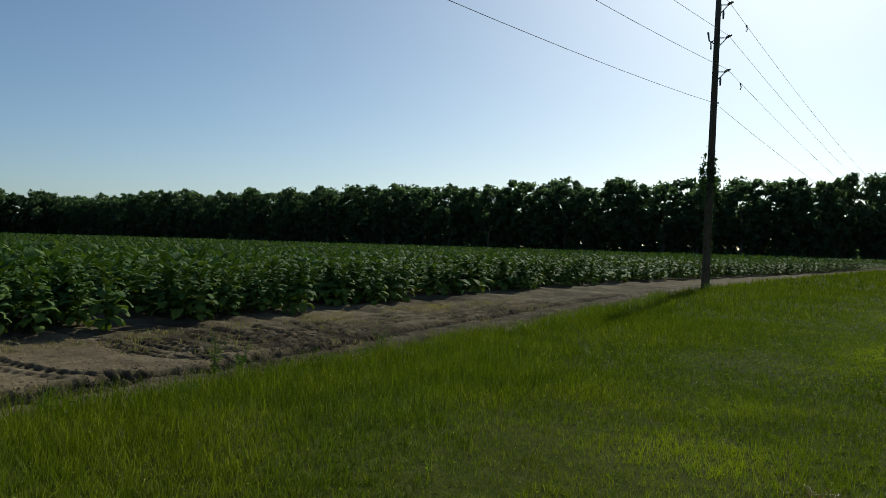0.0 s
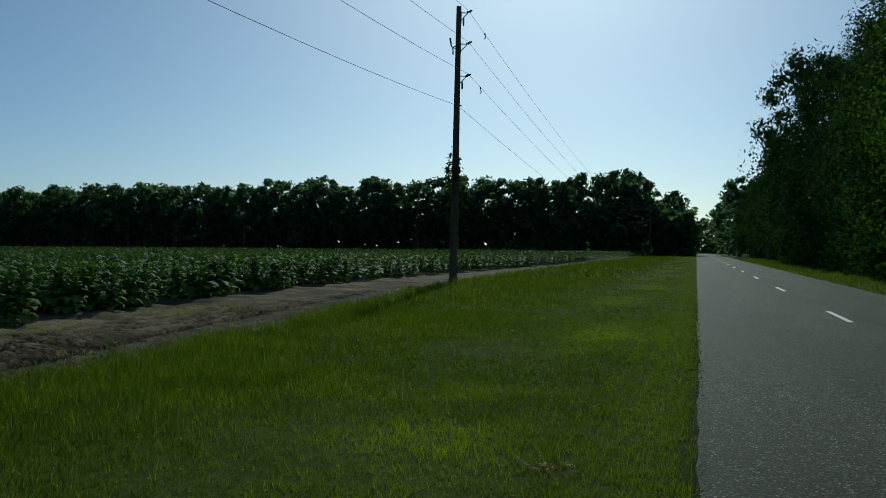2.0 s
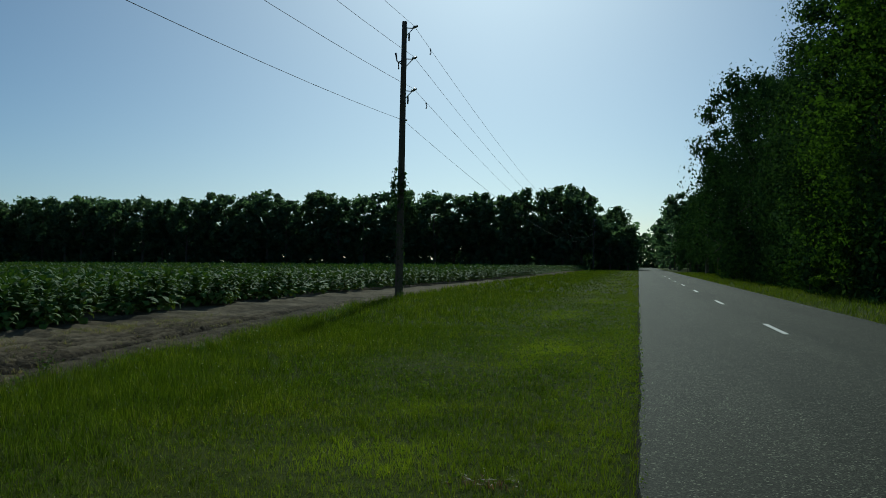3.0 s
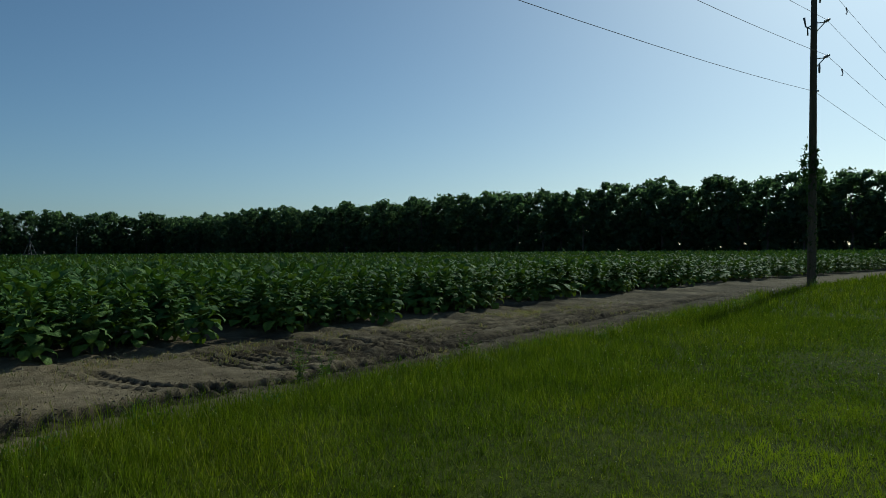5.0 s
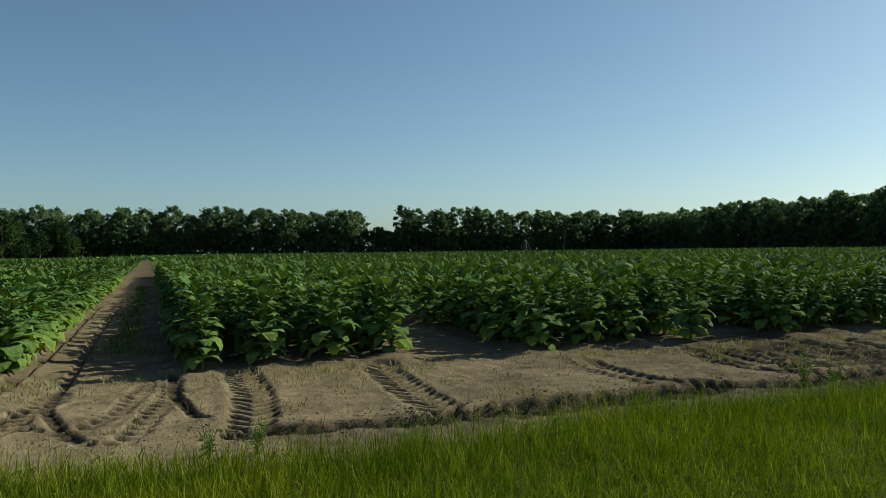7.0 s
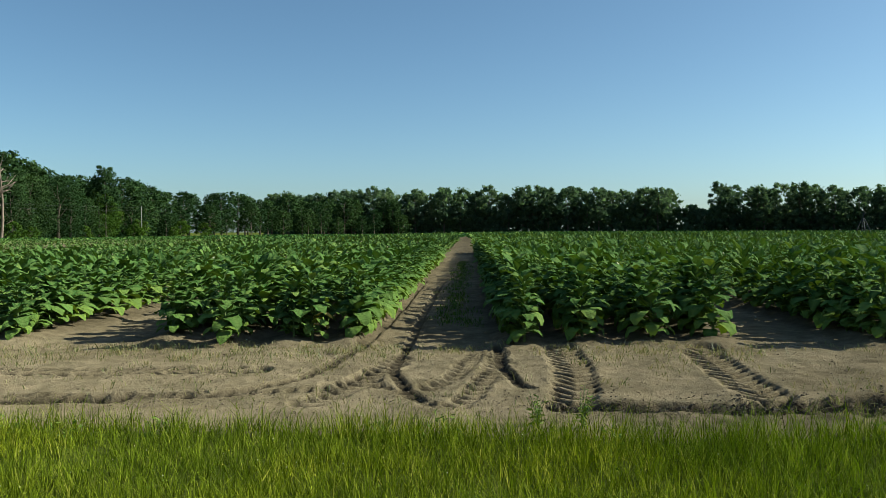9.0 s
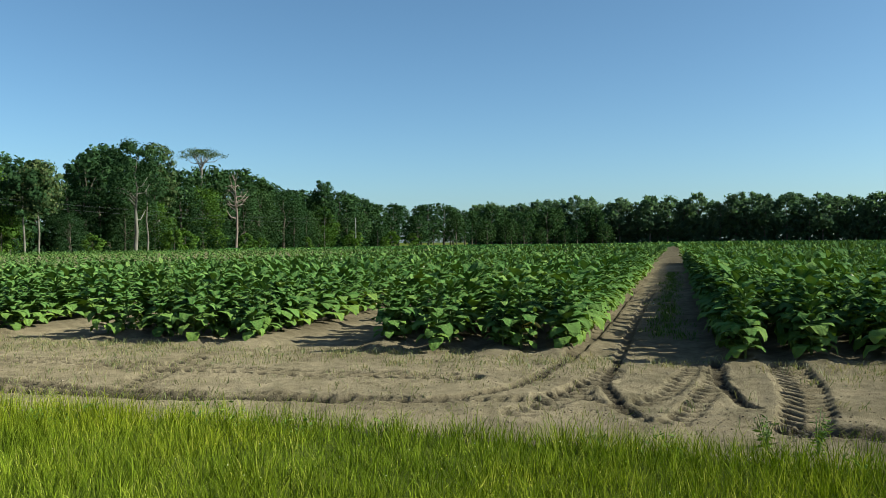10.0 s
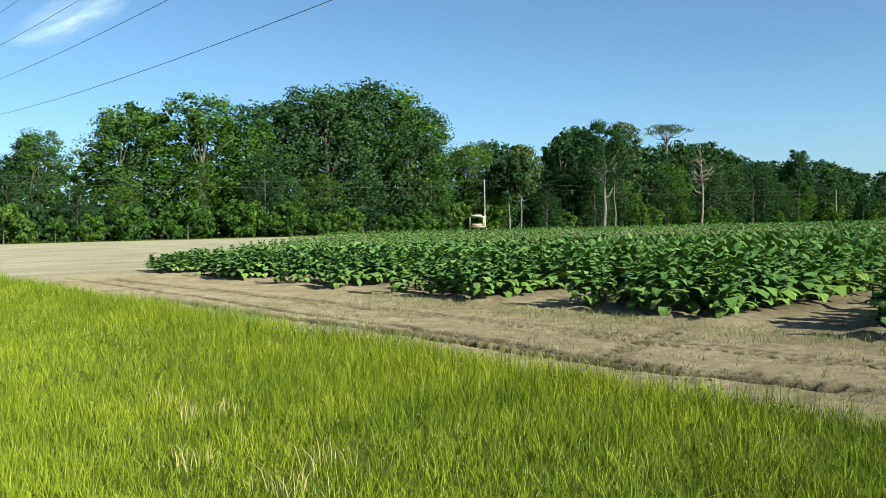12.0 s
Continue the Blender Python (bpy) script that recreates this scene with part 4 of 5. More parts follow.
def build_grass():
    r = np.random.RandomState(8)
    sets = []
    # nearest stretch, dense; then thinner with distance
    for n, y0, y1, h, w in ((34000, -8, 9, 0.16, 0.0046), (205000, -8, 9, 0.115, 0.0056), (60000, 9, 18, 0.13, 0.0078), (48000, -18, -8, 0.15, 0.0075), (40000, 18, 40, 0.14, 0.016), (22000, -29, -18, 0.15, 0.014), (24000, 40, 100, 0.16, 0.04), (12000, 100, 190, 0.18, 0.07)):
        x, y = verge_points(r, n // 6, y0, y1)
        x, y = np.repeat(x, 6), np.repeat(y, 6)
        q, out = r.uniform(0, 2 * math.pi, len(x)), np.abs(r.normal(0, 0.05, len(x)))
        x, y = np.minimum(x + np.cos(q) * out, ROAD_LEFT - 0.03 + 0.05 * np.clip(fbm(x, y, 4.0, 15), 0, 1)), y + np.sin(q) * out
        keep = np.hypot(x, y) > 2.6 + 0.8 * r.uniform(0, 1, len(x))
        x, y, q, out = x[keep], y[keep], q[keep], out[keep]
        d = x - turf_edge(y)
        tall = (1 + 0.3 * np.clip((-2.6 - x) / 1.5, 0, 1)) * np.clip(1 + 0.35 * np.exp(-(d / 0.6) ** 2) + 0.3 * fbm(x, y, 1.1, 12) + 0.15 * fbm(x, y, 5.0, 13), 0.4, 2)
        short = np.clip((y + 1.5) / 4, 0, 1) * np.clip((x + 5.2) / 2.5, 0, 1)
        hh = h * tall * r.uniform(0.5, 1.3, len(x)) * (1 - 0.5 * short)
        sets.append(blades(x, y, hh, w * r.uniform(0.7, 1.3, len(x)), np.clip(r.uniform(0.05, 0.55, len(x)) + out * 2.5 + 0.35 * (r.uniform(0, 1, len(x)) < 0.12), 0, 1.1), r.randint(9999), single=w != 0.0046, tilt=q + r.normal(0, 0.8, len(x))))
    x, y = r.uniform(-3.5, ROAD_LEFT - 0.03, 52000), r.uniform(-3.5, 3.5, 52000)
    keep = np.hypot(x, y) < 3.5
    x, y = x[keep], y[keep]
    sets.append(blades(x, y, r.uniform(0.03, 0.12, len(x)), np.full(len(x), 0.009), r.uniform(0.1, 0.9, len(x)), 61, single=True))
    v, f = joined(sets)
    # yellow-green patches of another grass in a strip beside the road
    gold = np.exp(-((v[:, 0] + 1.55 + 0.3 * np.sin(v[:, 1] * 0.35)) / 0.75) ** 2) * np.clip(0.25 + 0.9 * fbm(v[:, 0], v[:, 1], 0.9, 61), 0, 0.75) * np.interp(v[:, 1], (-4, -1, 1, 4), (0.3, 0, 0, 1))
    gold = gold + 0.3 * np.clip((v[:, 0] + 0.8) / 0.6, 0, 1) * (v[:, 1] > 2)
    tagged(new("verge_grass", mesh_of("verge_grass", v, f, M_GRASS, {"age": gold})), "green roadside grass, mown and uneven, with yellowish patches", "grass", kind="stuff")
    sets = []
    for n, y0, y1, w in ((9000, 15, 50, 0.02), (9000, 50, 140, 0.04)):
        x, y = verge_points(r, n, y0, y1, ROAD_RIGHT + 0.05, 11.0)
        sets.append(blades(x, y, r.uniform(0.1, 0.3, n), np.full(n, w), r.uniform(0.1, 0.7, n), r.randint(9999), single=True))
    v, f = joined(sets)
    tagged(new("far_verge_grass", mesh_of("far_verge_grass", v, f, M_GRASS)), "green grass between the road and the trees", "grass", kind="stuff")
    # sparse dry weeds on the headland, thicker at the row ends
    sets = []
    n = 8200
    y = r.uniform(-14, 20, n)
    front = -10.35 - 0.06 * y
    x = np.where(r.uniform(0, 1, n) < 0.5, front + np.abs(r.normal(0.1, 0.9, n)), front + (turf_edge(y) - front) * r.uniform(0, 1, n))
    keep = (fbm(x, y, 1.6, 31) + 0.7 * fbm(x, y, 4.5, 32) + 0.5 * (x < front + 0.9) + 0.7 * (y < -1.5) + 0.5 * r.normal(size=n)) > 0.66
    for cx, cy in zip(x[keep], y[keep]):
        m = r.randint(2, 9)
        sets.append(blades(cx + r.normal(0, 0.05, m), cy + r.normal(0, 0.05, m), r.uniform(0.02, 0.11, m) * r.uniform(0.4, 1.5), np.full(m, 0.007), r.uniform(0.3, 1.4, m), r.randint(9999)))
    v, f = joined(sets)
    tagged(new("headland_weeds", mesh_of("headland_weeds", v, f, M_DRY_GRASS)), "sparse dry weeds on bare sandy soil", "weeds", kind="stuff")
    sets = []
    for k in range(420):
        u, w = 2.0 + 26 * r.uniform(0, 1) ** 1.1, -0.92 + r.normal(0, 0.16)
        cx, cy = FIELD_CORNER + u * ROW_WAY + w * ROW_SIDE
        m = r.randint(4, 10)
        sets.append(blades(cx + r.normal(0, 0.07, m), cy + r.normal(0, 0.05, m), r.uniform(0.03, 0.11, m), np.full(m, 0.013), r.uniform(0.3, 1.3, m), r.randint(9999)))
    v, f = joined(sets)
    tagged(new("lane_weeds", mesh_of("lane_weeds", v, f, M_WEED)), "low green weeds down the middle of the field lane", "weeds", kind="stuff")


def build_small_growth():
    r = np.random.RandomState(18)
    # clover and daisy heads, also standing in for dew glints: little six-sided cushions
    x, y = verge_points(r, 2600, -20, 30)
    keep = np.hypot(x, y) > 3.6
    x, y = x[keep], y[keep]
    s = r.uniform(0.003, 0.0075, len(x)) * np.clip(np.hypot(x, y) / 9, 0.8, 1.2)
    z = r.uniform(0.06, 0.16, len(x))
    ring = [(math.cos(k * 2.094), math.sin(k * 2.094), 0.0) for k in range(3)] + [(0, 0, 0.9), (0, 0, -0.7)]
    v = np.stack([np.stack((x + a0 * s, y + b0 * s, z + c0 * s), 1) for a0, b0, c0 in ring], 1).reshape(-1, 3)
    tri = np.array([(0, 1, 3), (1, 2, 3), (2, 0, 3), (1, 0, 4), (2, 1, 4), (0, 2, 4)])
    f = (np.arange(len(x))[:, None, None] * 5 + tri[None]).reshape(-1, 3)
    tagged(new("clover_flowers", mesh_of("clover_flowers", v, f, M_FLOWER_GLINT)), "tiny white clover flowers and glint specks scattered through verge grass", "flowers", kind="stuff")
    # clover and plantain leaves low in the short turf near the road
    n = 80000
    x, y = verge_points(r, n, -3, 30, -6.5, 0.24)
    keep = (np.hypot(x, y) > 3.3) & (r.uniform(0, 1, n) < 0.25 + 0.75 * np.clip((y + 1.5) / 4, 0, 1) * np.clip((x + 5.5) / 3, 0, 1) * np.clip((30 - y) / 14, 0, 1)) & (x > turf_edge(y))
    x, y = x[keep], y[keep]
    n = len(x)
    c = np.stack((x, y, np.where(x > ROAD_LEFT - 0.03, r.uniform(0.045, 0.065, n), r.uniform(0.02, 0.085, n))), 1)
    a0, b0 = unit(r, n) * (1, 1, 0.55), unit(r, n)
    b0 = np.cross(a0, b0)
    s = (r.uniform(0.005, 0.016, n) * np.clip(np.hypot(x, y) / 8, 0.8, 1.3))[:, None]
    v = np.stack((c - a0 * s, c - b0 * s * 0.8, c + a0 * s, c + b0 * s * 0.8), 1).reshape(-1, 3)
    tagged(new("clover_leaves", mesh_of("clover_leaves", v, np.arange(len(v)).reshape(-1, 4), M_CLOVER)), "low dark green clover leaves in roadside turf", "clover", kind="stuff")
    # a dead brown tuft in the short turf
    m = 60
    v, f = blades(-0.78 + r.normal(0, 0.09, m), 5.28 + r.normal(0, 0.07, m), r.uniform(0.04, 0.12, m), r.uniform(0.004, 0.007, m), r.uniform(0.5, 1.4, m), 44)
    tagged(new("dead_grass_tuft", mesh_of("dead_grass_tuft", v, f, M_DEAD_GRASS)), "reddish brown dead grass tuft in green turf", "grass", kind="stuff")
    # leafy weeds that stand up in tufts along the turf's edge
    sets = []
    for k in range(90):
        m = 46
        yy = r.uniform(-14, 24)
        xx = float(turf_edge(np.float64(yy))) + 0.1 + abs(r.normal(0, 0.22))
        big = r.uniform(0.35, 0.85)
        q, d = r.uniform(0, 6.28, m), 0.2 * big * r.uniform(0, 1, m) ** 0.6
        c = np.stack((xx + d * np.cos(q), yy + d * np.sin(q), r.uniform(0.03, 0.3, m) * big * (1.05 - d)), 1)
        a0, b0 = unit(r, m), unit(r, m)
        b0 = np.cross(a0, b0)
        s = r.uniform(0.01, 0.028, m)[:, None]
        sets.append(np.stack((c - a0 * s, c - b0 * s * 0.45, c + a0 * s, c + b0 * s * 0.45), 1).reshape(-1, 3))
    v = np.concatenate(sets)
    tagged(new("edge_weeds", mesh_of("edge_weeds", v, np.arange(len(v)).reshape(-1, 4), M_WEED)), "leafy green weeds along the edge of the turf", "weeds", kind="stuff")
    # pale flower heads on the tops of some tobacco plants
    p = row_places(3, 75, -55, 25, 6.5, 71)
    n = len(p)
    s = r.uniform(0.02, 0.05, n)
    z = 0.99 * growth(p[:, 0], p[:, 1]) + r.uniform(-0.06, 0.04, n)
    v = np.stack([np.stack((p[:, 0] + a1 * s, p[:, 1] + b1 * s, z + c1 * s), 1) for a1, b1, c1 in ring], 1).reshape(-1, 3)
    f = (np.arange(n)[:, None, None] * 5 + tri[None]).reshape(-1, 3)
    tagged(new("tobacco_flowers", mesh_of("tobacco_flowers", v, f, M_TOBACCO_FLOWER)), "pale flower heads on top of tobacco plants", "flowers", kind="stuff")
    # ripe seed heads standing above the grass
    sets = []
    for cx, cy in [(-2.38, -6.83), (-2.32, -6.11), (-2.55, -6.05), (-1.86, -4.94), (-2.48, -4.45), (-2.0, -4.15)]:
        m = 30
        sets.append(blades(cx + r.normal(0, 0.09, m), cy + r.normal(0, 0.09, m), r.uniform(0.1, 0.22, m), r.uniform(0.004, 0.008, m), r.uniform(0.1, 0.6, m), r.randint(9999)))
    v, f = joined(sets)
    tagged(new("seeding_grass", mesh_of("seeding_grass", v, f, M_SEED_HEAD)), "pale ripe seed heads in tufts of tall grass", "grass", kind="stuff")
    # clods on the headland
    n = 7500
    y = r.uniform(-14, 22, n)
    front = -10.35 - 0.06 * y
    q = np.where(r.uniform(0, 1, n) < 0.5, np.clip(0.76 + r.normal(0, 0.07, n), 0, 1), r.uniform(0, 1, n))
    x = front + (turf_edge(y) - front) * q
    z = ground_shape(x, y)[0]
    s = r.uniform(0.004, 0.016, n) * np.where(r.uniform(0, 1, n) < 0.05, 1.6, 1)
    corners = np.array([(1, 0, 0), (-0.5, 0.87, 0), (-0.5, -0.87, 0), (0.2, 0.1, 0.55), (-0.2, 0, -0.4)])
    jit = r.uniform(0.6, 1.35, (n, 5, 1))
    rot = r.uniform(0, 6.28, n)
    c, si = np.cos(rot)[:, None], np.sin(rot)[:, None]
    p = corners[None] * jit * s[:, None, None]
    v = np.stack((p[:, :, 0] * c - p[:, :, 1] * si + x[:, None], p[:, :, 0] * si + p[:, :, 1] * c + y[:, None], p[:, :, 2] + z[:, None] + 0.004), 2).reshape(-1, 3)
    f = (np.arange(n)[:, None, None] * 5 + tri[None]).reshape(-1, 3)
    tagged(new("soil_clods", mesh_of("soil_clods", v, f, M_SAND_CLOD)), "crumbled clods of dry soil on the headland", "soil clods", kind="stuff")
    # damp lumps thrown up along the banks
    n = 4200
    spine = np.array(BANK[:72])
    k = r.randint(0, len(spine) - 1, n)
    q = r.uniform(0, 1, n)[:, None]
    at = spine[k] * (1 - q) + spine[k + 1] * q + np.stack((0.02 + np.abs(r.normal(0, 0.14, n)), r.normal(0, 0.1, n)), 1)
    far_out = r.uniform(0, 1, n) < 0.12
    at[far_out] += r.normal(0, 0.3, (far_out.sum(), 2))
    x, y = at[:, 0], at[:, 1]
    z = ground_shape(x, y)[0]
    s = r.uniform(0.006, 0.017, n) * np.where(r.uniform(0, 1, n) < 0.08, 1.6, 1)
    p = corners[None] * r.uniform(0.6, 1.35, (n, 5, 1)) * s[:, None, None]
    rot = r.uniform(0, 6.28, n)
    c, si = np.cos(rot)[:, None], np.sin(rot)[:, None]
    v = np.stack((p[:, :, 0] * c - p[:, :, 1] * si + x[:, None], p[:, :, 0] * si + p[:, :, 1] * c + y[:, None], p[:, :, 2] + z[:, None] + 0.006), 2).reshape(-1, 3)
    f = (np.arange(n)[:, None, None] * 5 + tri[None]).reshape(-1, 3)
    tagged(new("damp_soil_clods", mesh_of("damp_soil_clods", v, f, M_DAMP_CLOD)), "dark damp soil lumps along the wheel-cut bank", "soil clods", kind="stuff")


def tall_weed(x, y, height, spread, seed):
    """A wispy upright weed: several thin stems with small leaves all the way up."""
    r = np.random.RandomState(seed)
    root = tagged(new("tall_weed"), "tall leafy green weed at the edge of the turf", "weed", "tall weeds along the turf")
    for k in range(7):
        q, lean = r.uniform(0, 6.28), spread * r.uniform(0.2, 1.0)
        top = height * r.uniform(0.6, 1.0)
        line = [np.array((math.cos(q) * lean * s ** 1.4, math.sin(q) * lean * s ** 1.4, top * s)) for s in (0.0, 0.35, 0.7, 1.0)]
        line[0][2] = -0.03
        stem = part("stem", mesh_of("stem", *tube_arrays(line, (0.005, 0.004, 0.003, 0.0015), 4), M_STALK, smooth=True), root)
        m = int(34 * top / 0.5)
        s = r.uniform(0.12, 1.0, m)
        c = np.stack([np.interp(s, (0, 0.35, 0.7, 1.0), [p[j] for p in line]) for j in range(3)], 1)
        out = unit(r, m) * (1, 1, 0.5)
        side = np.cross(out, unit(r, m))
        size = (r.uniform(0.02, 0.045, m) * (1.15 - 0.6 * s))[:, None]
        v = np.stack((c, c + out * size + side * size * 0.3, c + out * size * 2, c + out * size - side * size * 0.3), 1).reshape(-1, 3)
        part("leaves", mesh_of("leaves", v, np.arange(len(v)).reshape(-1, 4), M_WEED), stem)
    root.matrix_basis = pose(x, y, float(ground_shape(np.array([x]), np.array([y]))[0][0]))


build_grass()
build_small_growth()
for k, (x, y, height, spread) in enumerate(((-7.08, 5.95, 0.52, 0.22), (-7.0, 6.25, 0.38, 0.2), (-6.1, 0.42, 0.32, 0.2), (-6.15, 0.1, 0.26, 0.18), (-7.2, 9.0, 0.42, 0.25), (-4.95, -10.7, 0.3, 0.25), (-6.35, 3.6, 0.28, 0.15), (-9.3, 32.2, 0.5, 0.3), (-9.0, 31.0, 0.4, 0.3))):
    tall_weed(x, y, height, spread, 70 + k)


# ---------------------------------------------------------------- poles and wires
def wire(points_sag, name, label, group, radius):
    (a0, b0, sag) = points_sag
    a0, b0 = Vector(a0), Vector(b0)
    pts = []
    for k in range(25):
        q = k / 24
        p = a0.lerp(b0, q)
        p.z -= 4 * sag * q * (1 - q)
        pts.append(p)
    v, f = tube_arrays(pts, [radius] * len(pts), 5, False)
    return tagged(new(name, mesh_of(name, v, f, M_WIRE, smooth=True)), label, "power line", group)


def lathe(profile, sides=10):
    v, f = [], []
    for z, rr in profile:
        v += [(rr * math.cos(2 * math.pi * k / sides), rr * math.sin(2 * math.pi * k / sides), z) for k in range(sides)]
    for i in range(len(profile) - 1):
        for k in range(sides):
            f.append((i * sides + k, i * sides + (k + 1) % sides, (i + 1) * sides + (k + 1) % sides, (i + 1) * sides + k))
    return np.array(v), np.array(f)


POLE_TOP, ARM_HEIGHTS, NEUTRAL = 11.7, (11.4, 10.08, 8.72), 7.5


def utility_pole():
    root = tagged(new("utility_pole"), "tall weathered wooden utility pole with three stand-off insulators", "utility pole", "roadside power line poles")
    prof = [(-0.3, 0.175), (0.0, 0.17), (3, 0.155), (6, 0.14), (9, 0.122), (POLE_TOP, 0.105), (POLE_TOP + 0.01, 0.0)]
    v, f = lathe(prof, 14)
    part("pole_shaft", mesh_of("pole_shaft", v, f, M_POLE, smooth=True), root)
    for z in ARM_HEIGHTS:
        br = part("bracket", mesh_of("bracket", *joined([
            tube_arrays([(0.08, 0, z + 0.03), (0.3, 0, z + 0.01), (0.4, 0, z)], (0.022, 0.02, 0.02), 6),
            tube_arrays([(0.08, 0, z - 0.32), (0.2, 0, z - 0.2), (0.38, 0, z - 0.02)], (0.022, 0.02, 0.02), 6),
            tube_arrays([(0.1, 0, z + 0.08), (0.1, 0, z - 0.4)], (0.03, 0.03), 6)]), M_STEEL, smooth=True), root)
        iv, jf = lathe([(0, 0.03), (0.04, 0.075), (0.06, 0.035), (0.1, 0.075), (0.12, 0.035), (0.16, 0.07), (0.19, 0.035), (0.24, 0.045), (0.25, 0.0)], 10)
        iv = np.stack((iv[:, 2] * 0.95 + 0.36, iv[:, 1], iv[:, 0] * 1.0 + z + 0.02 + iv[:, 2] * 0.3), 1)
        part("insulator", mesh_of("insulator", iv, jf, M_INSULATOR, smooth=True), br)
        dv, df = lathe([(0, 0.0), (0.0, 0.035), (0.18, 0.045), (0.34, 0.03), (0.36, 0)], 8)
        dv = dv + (0.2, 0.05, z - 0.52)
        if z != ARM_HEIGHTS[1]:
            part("surge_arrester", mesh_of("surge_arrester", dv, df, M_INSULATOR, smooth=True), br)
    z = ARM_HEIGHTS[1]
    part("switch_arm", mesh_of("switch_arm", *joined([
        tube_arrays([(-0.08, 0, z - 0.2), (-0.3, 0, z - 0.05), (-0.36, 0, z + 0.3)], (0.025, 0.03, 0.045), 6),
        tube_arrays([(-0.1, 0, z - 0.05), (-0.24, 0, z - 0.1), (-0.22, 0, z - 0.4)], (0.02, 0.03, 0.035), 6)]), M_INSULATOR, smooth=True), root)
    part("neutral_bracket", mesh_of("neutral_bracket", *tube_arrays([(0, -0.1, NEUTRAL), (0.14, 0, NEUTRAL), (0.2, 0, NEUTRAL)], (0.03, 0.03, 0.04), 6), M_STEEL, smooth=True), root)
    return root


def build_power_line():
    pole = utility_pole()
    pole.matrix_basis = pose(-9.7, 33.1, 0, 0, 0.9, 0)
    north, south = copy_thing(pole, pose(-9.7, 186, 0)), copy_thing(pole, pose(-7.1, -54, 0))
    for k, z in enumerate(ARM_HEIGHTS):
        wire(((-9.1, 33.1, z + 0.1), (-6.5, -54, z + 0.1), 1.8), "power_wire", "bare grey overhead power wire sagging between poles", "roadside power wires", 0.0075)
        wire(((-9.1, 33.1, z + 0.1), (-9.1, 186, z), (4.0, 3.7, 3.4)[k]), "power_wire", "bare grey overhead power wire sagging between poles", "roadside power wires", 0.0075)
    for z, y in ((ARM_HEIGHTS[0], 35.9), (ARM_HEIGHTS[2], 35.2)):
        q = (y - 33.1) / 152.9
        drop = z + 0.1 - 4 * 4.0 * q * (1 - q)
        clamp = tagged(new("line_clamp"), "small bronze clamp hooked on the power wire", "line clamp", "clamps on the power wires")
        part("jaw", bm_mesh("jaw", box_bm((0.05, 0.09, 0.08), (0, 0, 0.0), 0.012), M_INSULATOR), clamp)
        part("tail", mesh_of("tail", *tube_arrays([(0, 0, -0.03), (0.03, 0, -0.14), (0.0, 0, -0.24), (-0.05, 0, -0.2)], (0.022, 0.024, 0.02, 0.014), 6), M_INSULATOR, smooth=True), clamp)
        clamp.matrix_basis = pose(-9.1, y, drop)
    wire(((-9.55, 33.1, NEUTRAL), (-6.95, -54, NEUTRAL), 1.8), "power_wire", "lower neutral wire sagging between wooden poles", "roadside power wires", 0.0075)
    wire(((-9.55, 33.1, NEUTRAL), (-9.55, 186, NEUTRAL), 2.8), "power_wire", "lower neutral wire sagging between wooden poles", "roadside power wires", 0.0075)


build_power_line()


# ---------------------------------------------------------------- things in the distance
def build_vine():
    """The creeper on the pole, thin below and tufted at half height."""
    r = np.random.RandomState(31)
    n = 1100
    z = np.where(r.uniform(0, 1, n) < 0.6, r.normal(4.55, 0.5, n), r.uniform(0.1, 5.2, n))
    z = np.minimum(z, 5.45 + 0.2 * r.normal(size=n))
    q = r.uniform(0, 2 * math.pi, n)
    swell = np.exp(-((z - 4.6) / 0.75) ** 2)
    out = 0.15 + np.abs(r.normal(0, 0.13, n)) * swell + r.uniform(0, 0.04, n)
    # a few strands hang free
    strand = r.randint(0, 9, n)
    hang = (r.uniform(0, 1, n) < 0.22) & (z > 3.4)
    q = np.where(hang, strand * 0.7, q)
    out = np.where(hang, 0.26 + 0.03 * strand % 0.14 + r.normal(0, 0.02, n), out)
    z = np.where(hang, 4.9 - np.abs(r.normal(0, 0.5, n)), z)
    c = np.stack((-9.66 + out * np.cos(q) - 0.05 * (z > 4), 33.1 + out * np.sin(q), z), 1)
    a0, b0 = unit(r, n), unit(r, n)
    b0 = np.cross(a0, b0)
    s = r.uniform(0.04, 0.09, n)[:, None]
    v = np.stack((c - a0 * s, c - b0 * s * 0.6, c + a0 * s, c + b0 * s * 0.6), 1).reshape(-1, 3)
    tagged(new("creeper", mesh_of("creeper", v, np.arange(len(v)).reshape(-1, 4), M_CROWN)), "green creeper climbing the wooden utility pole", "climbing plant")


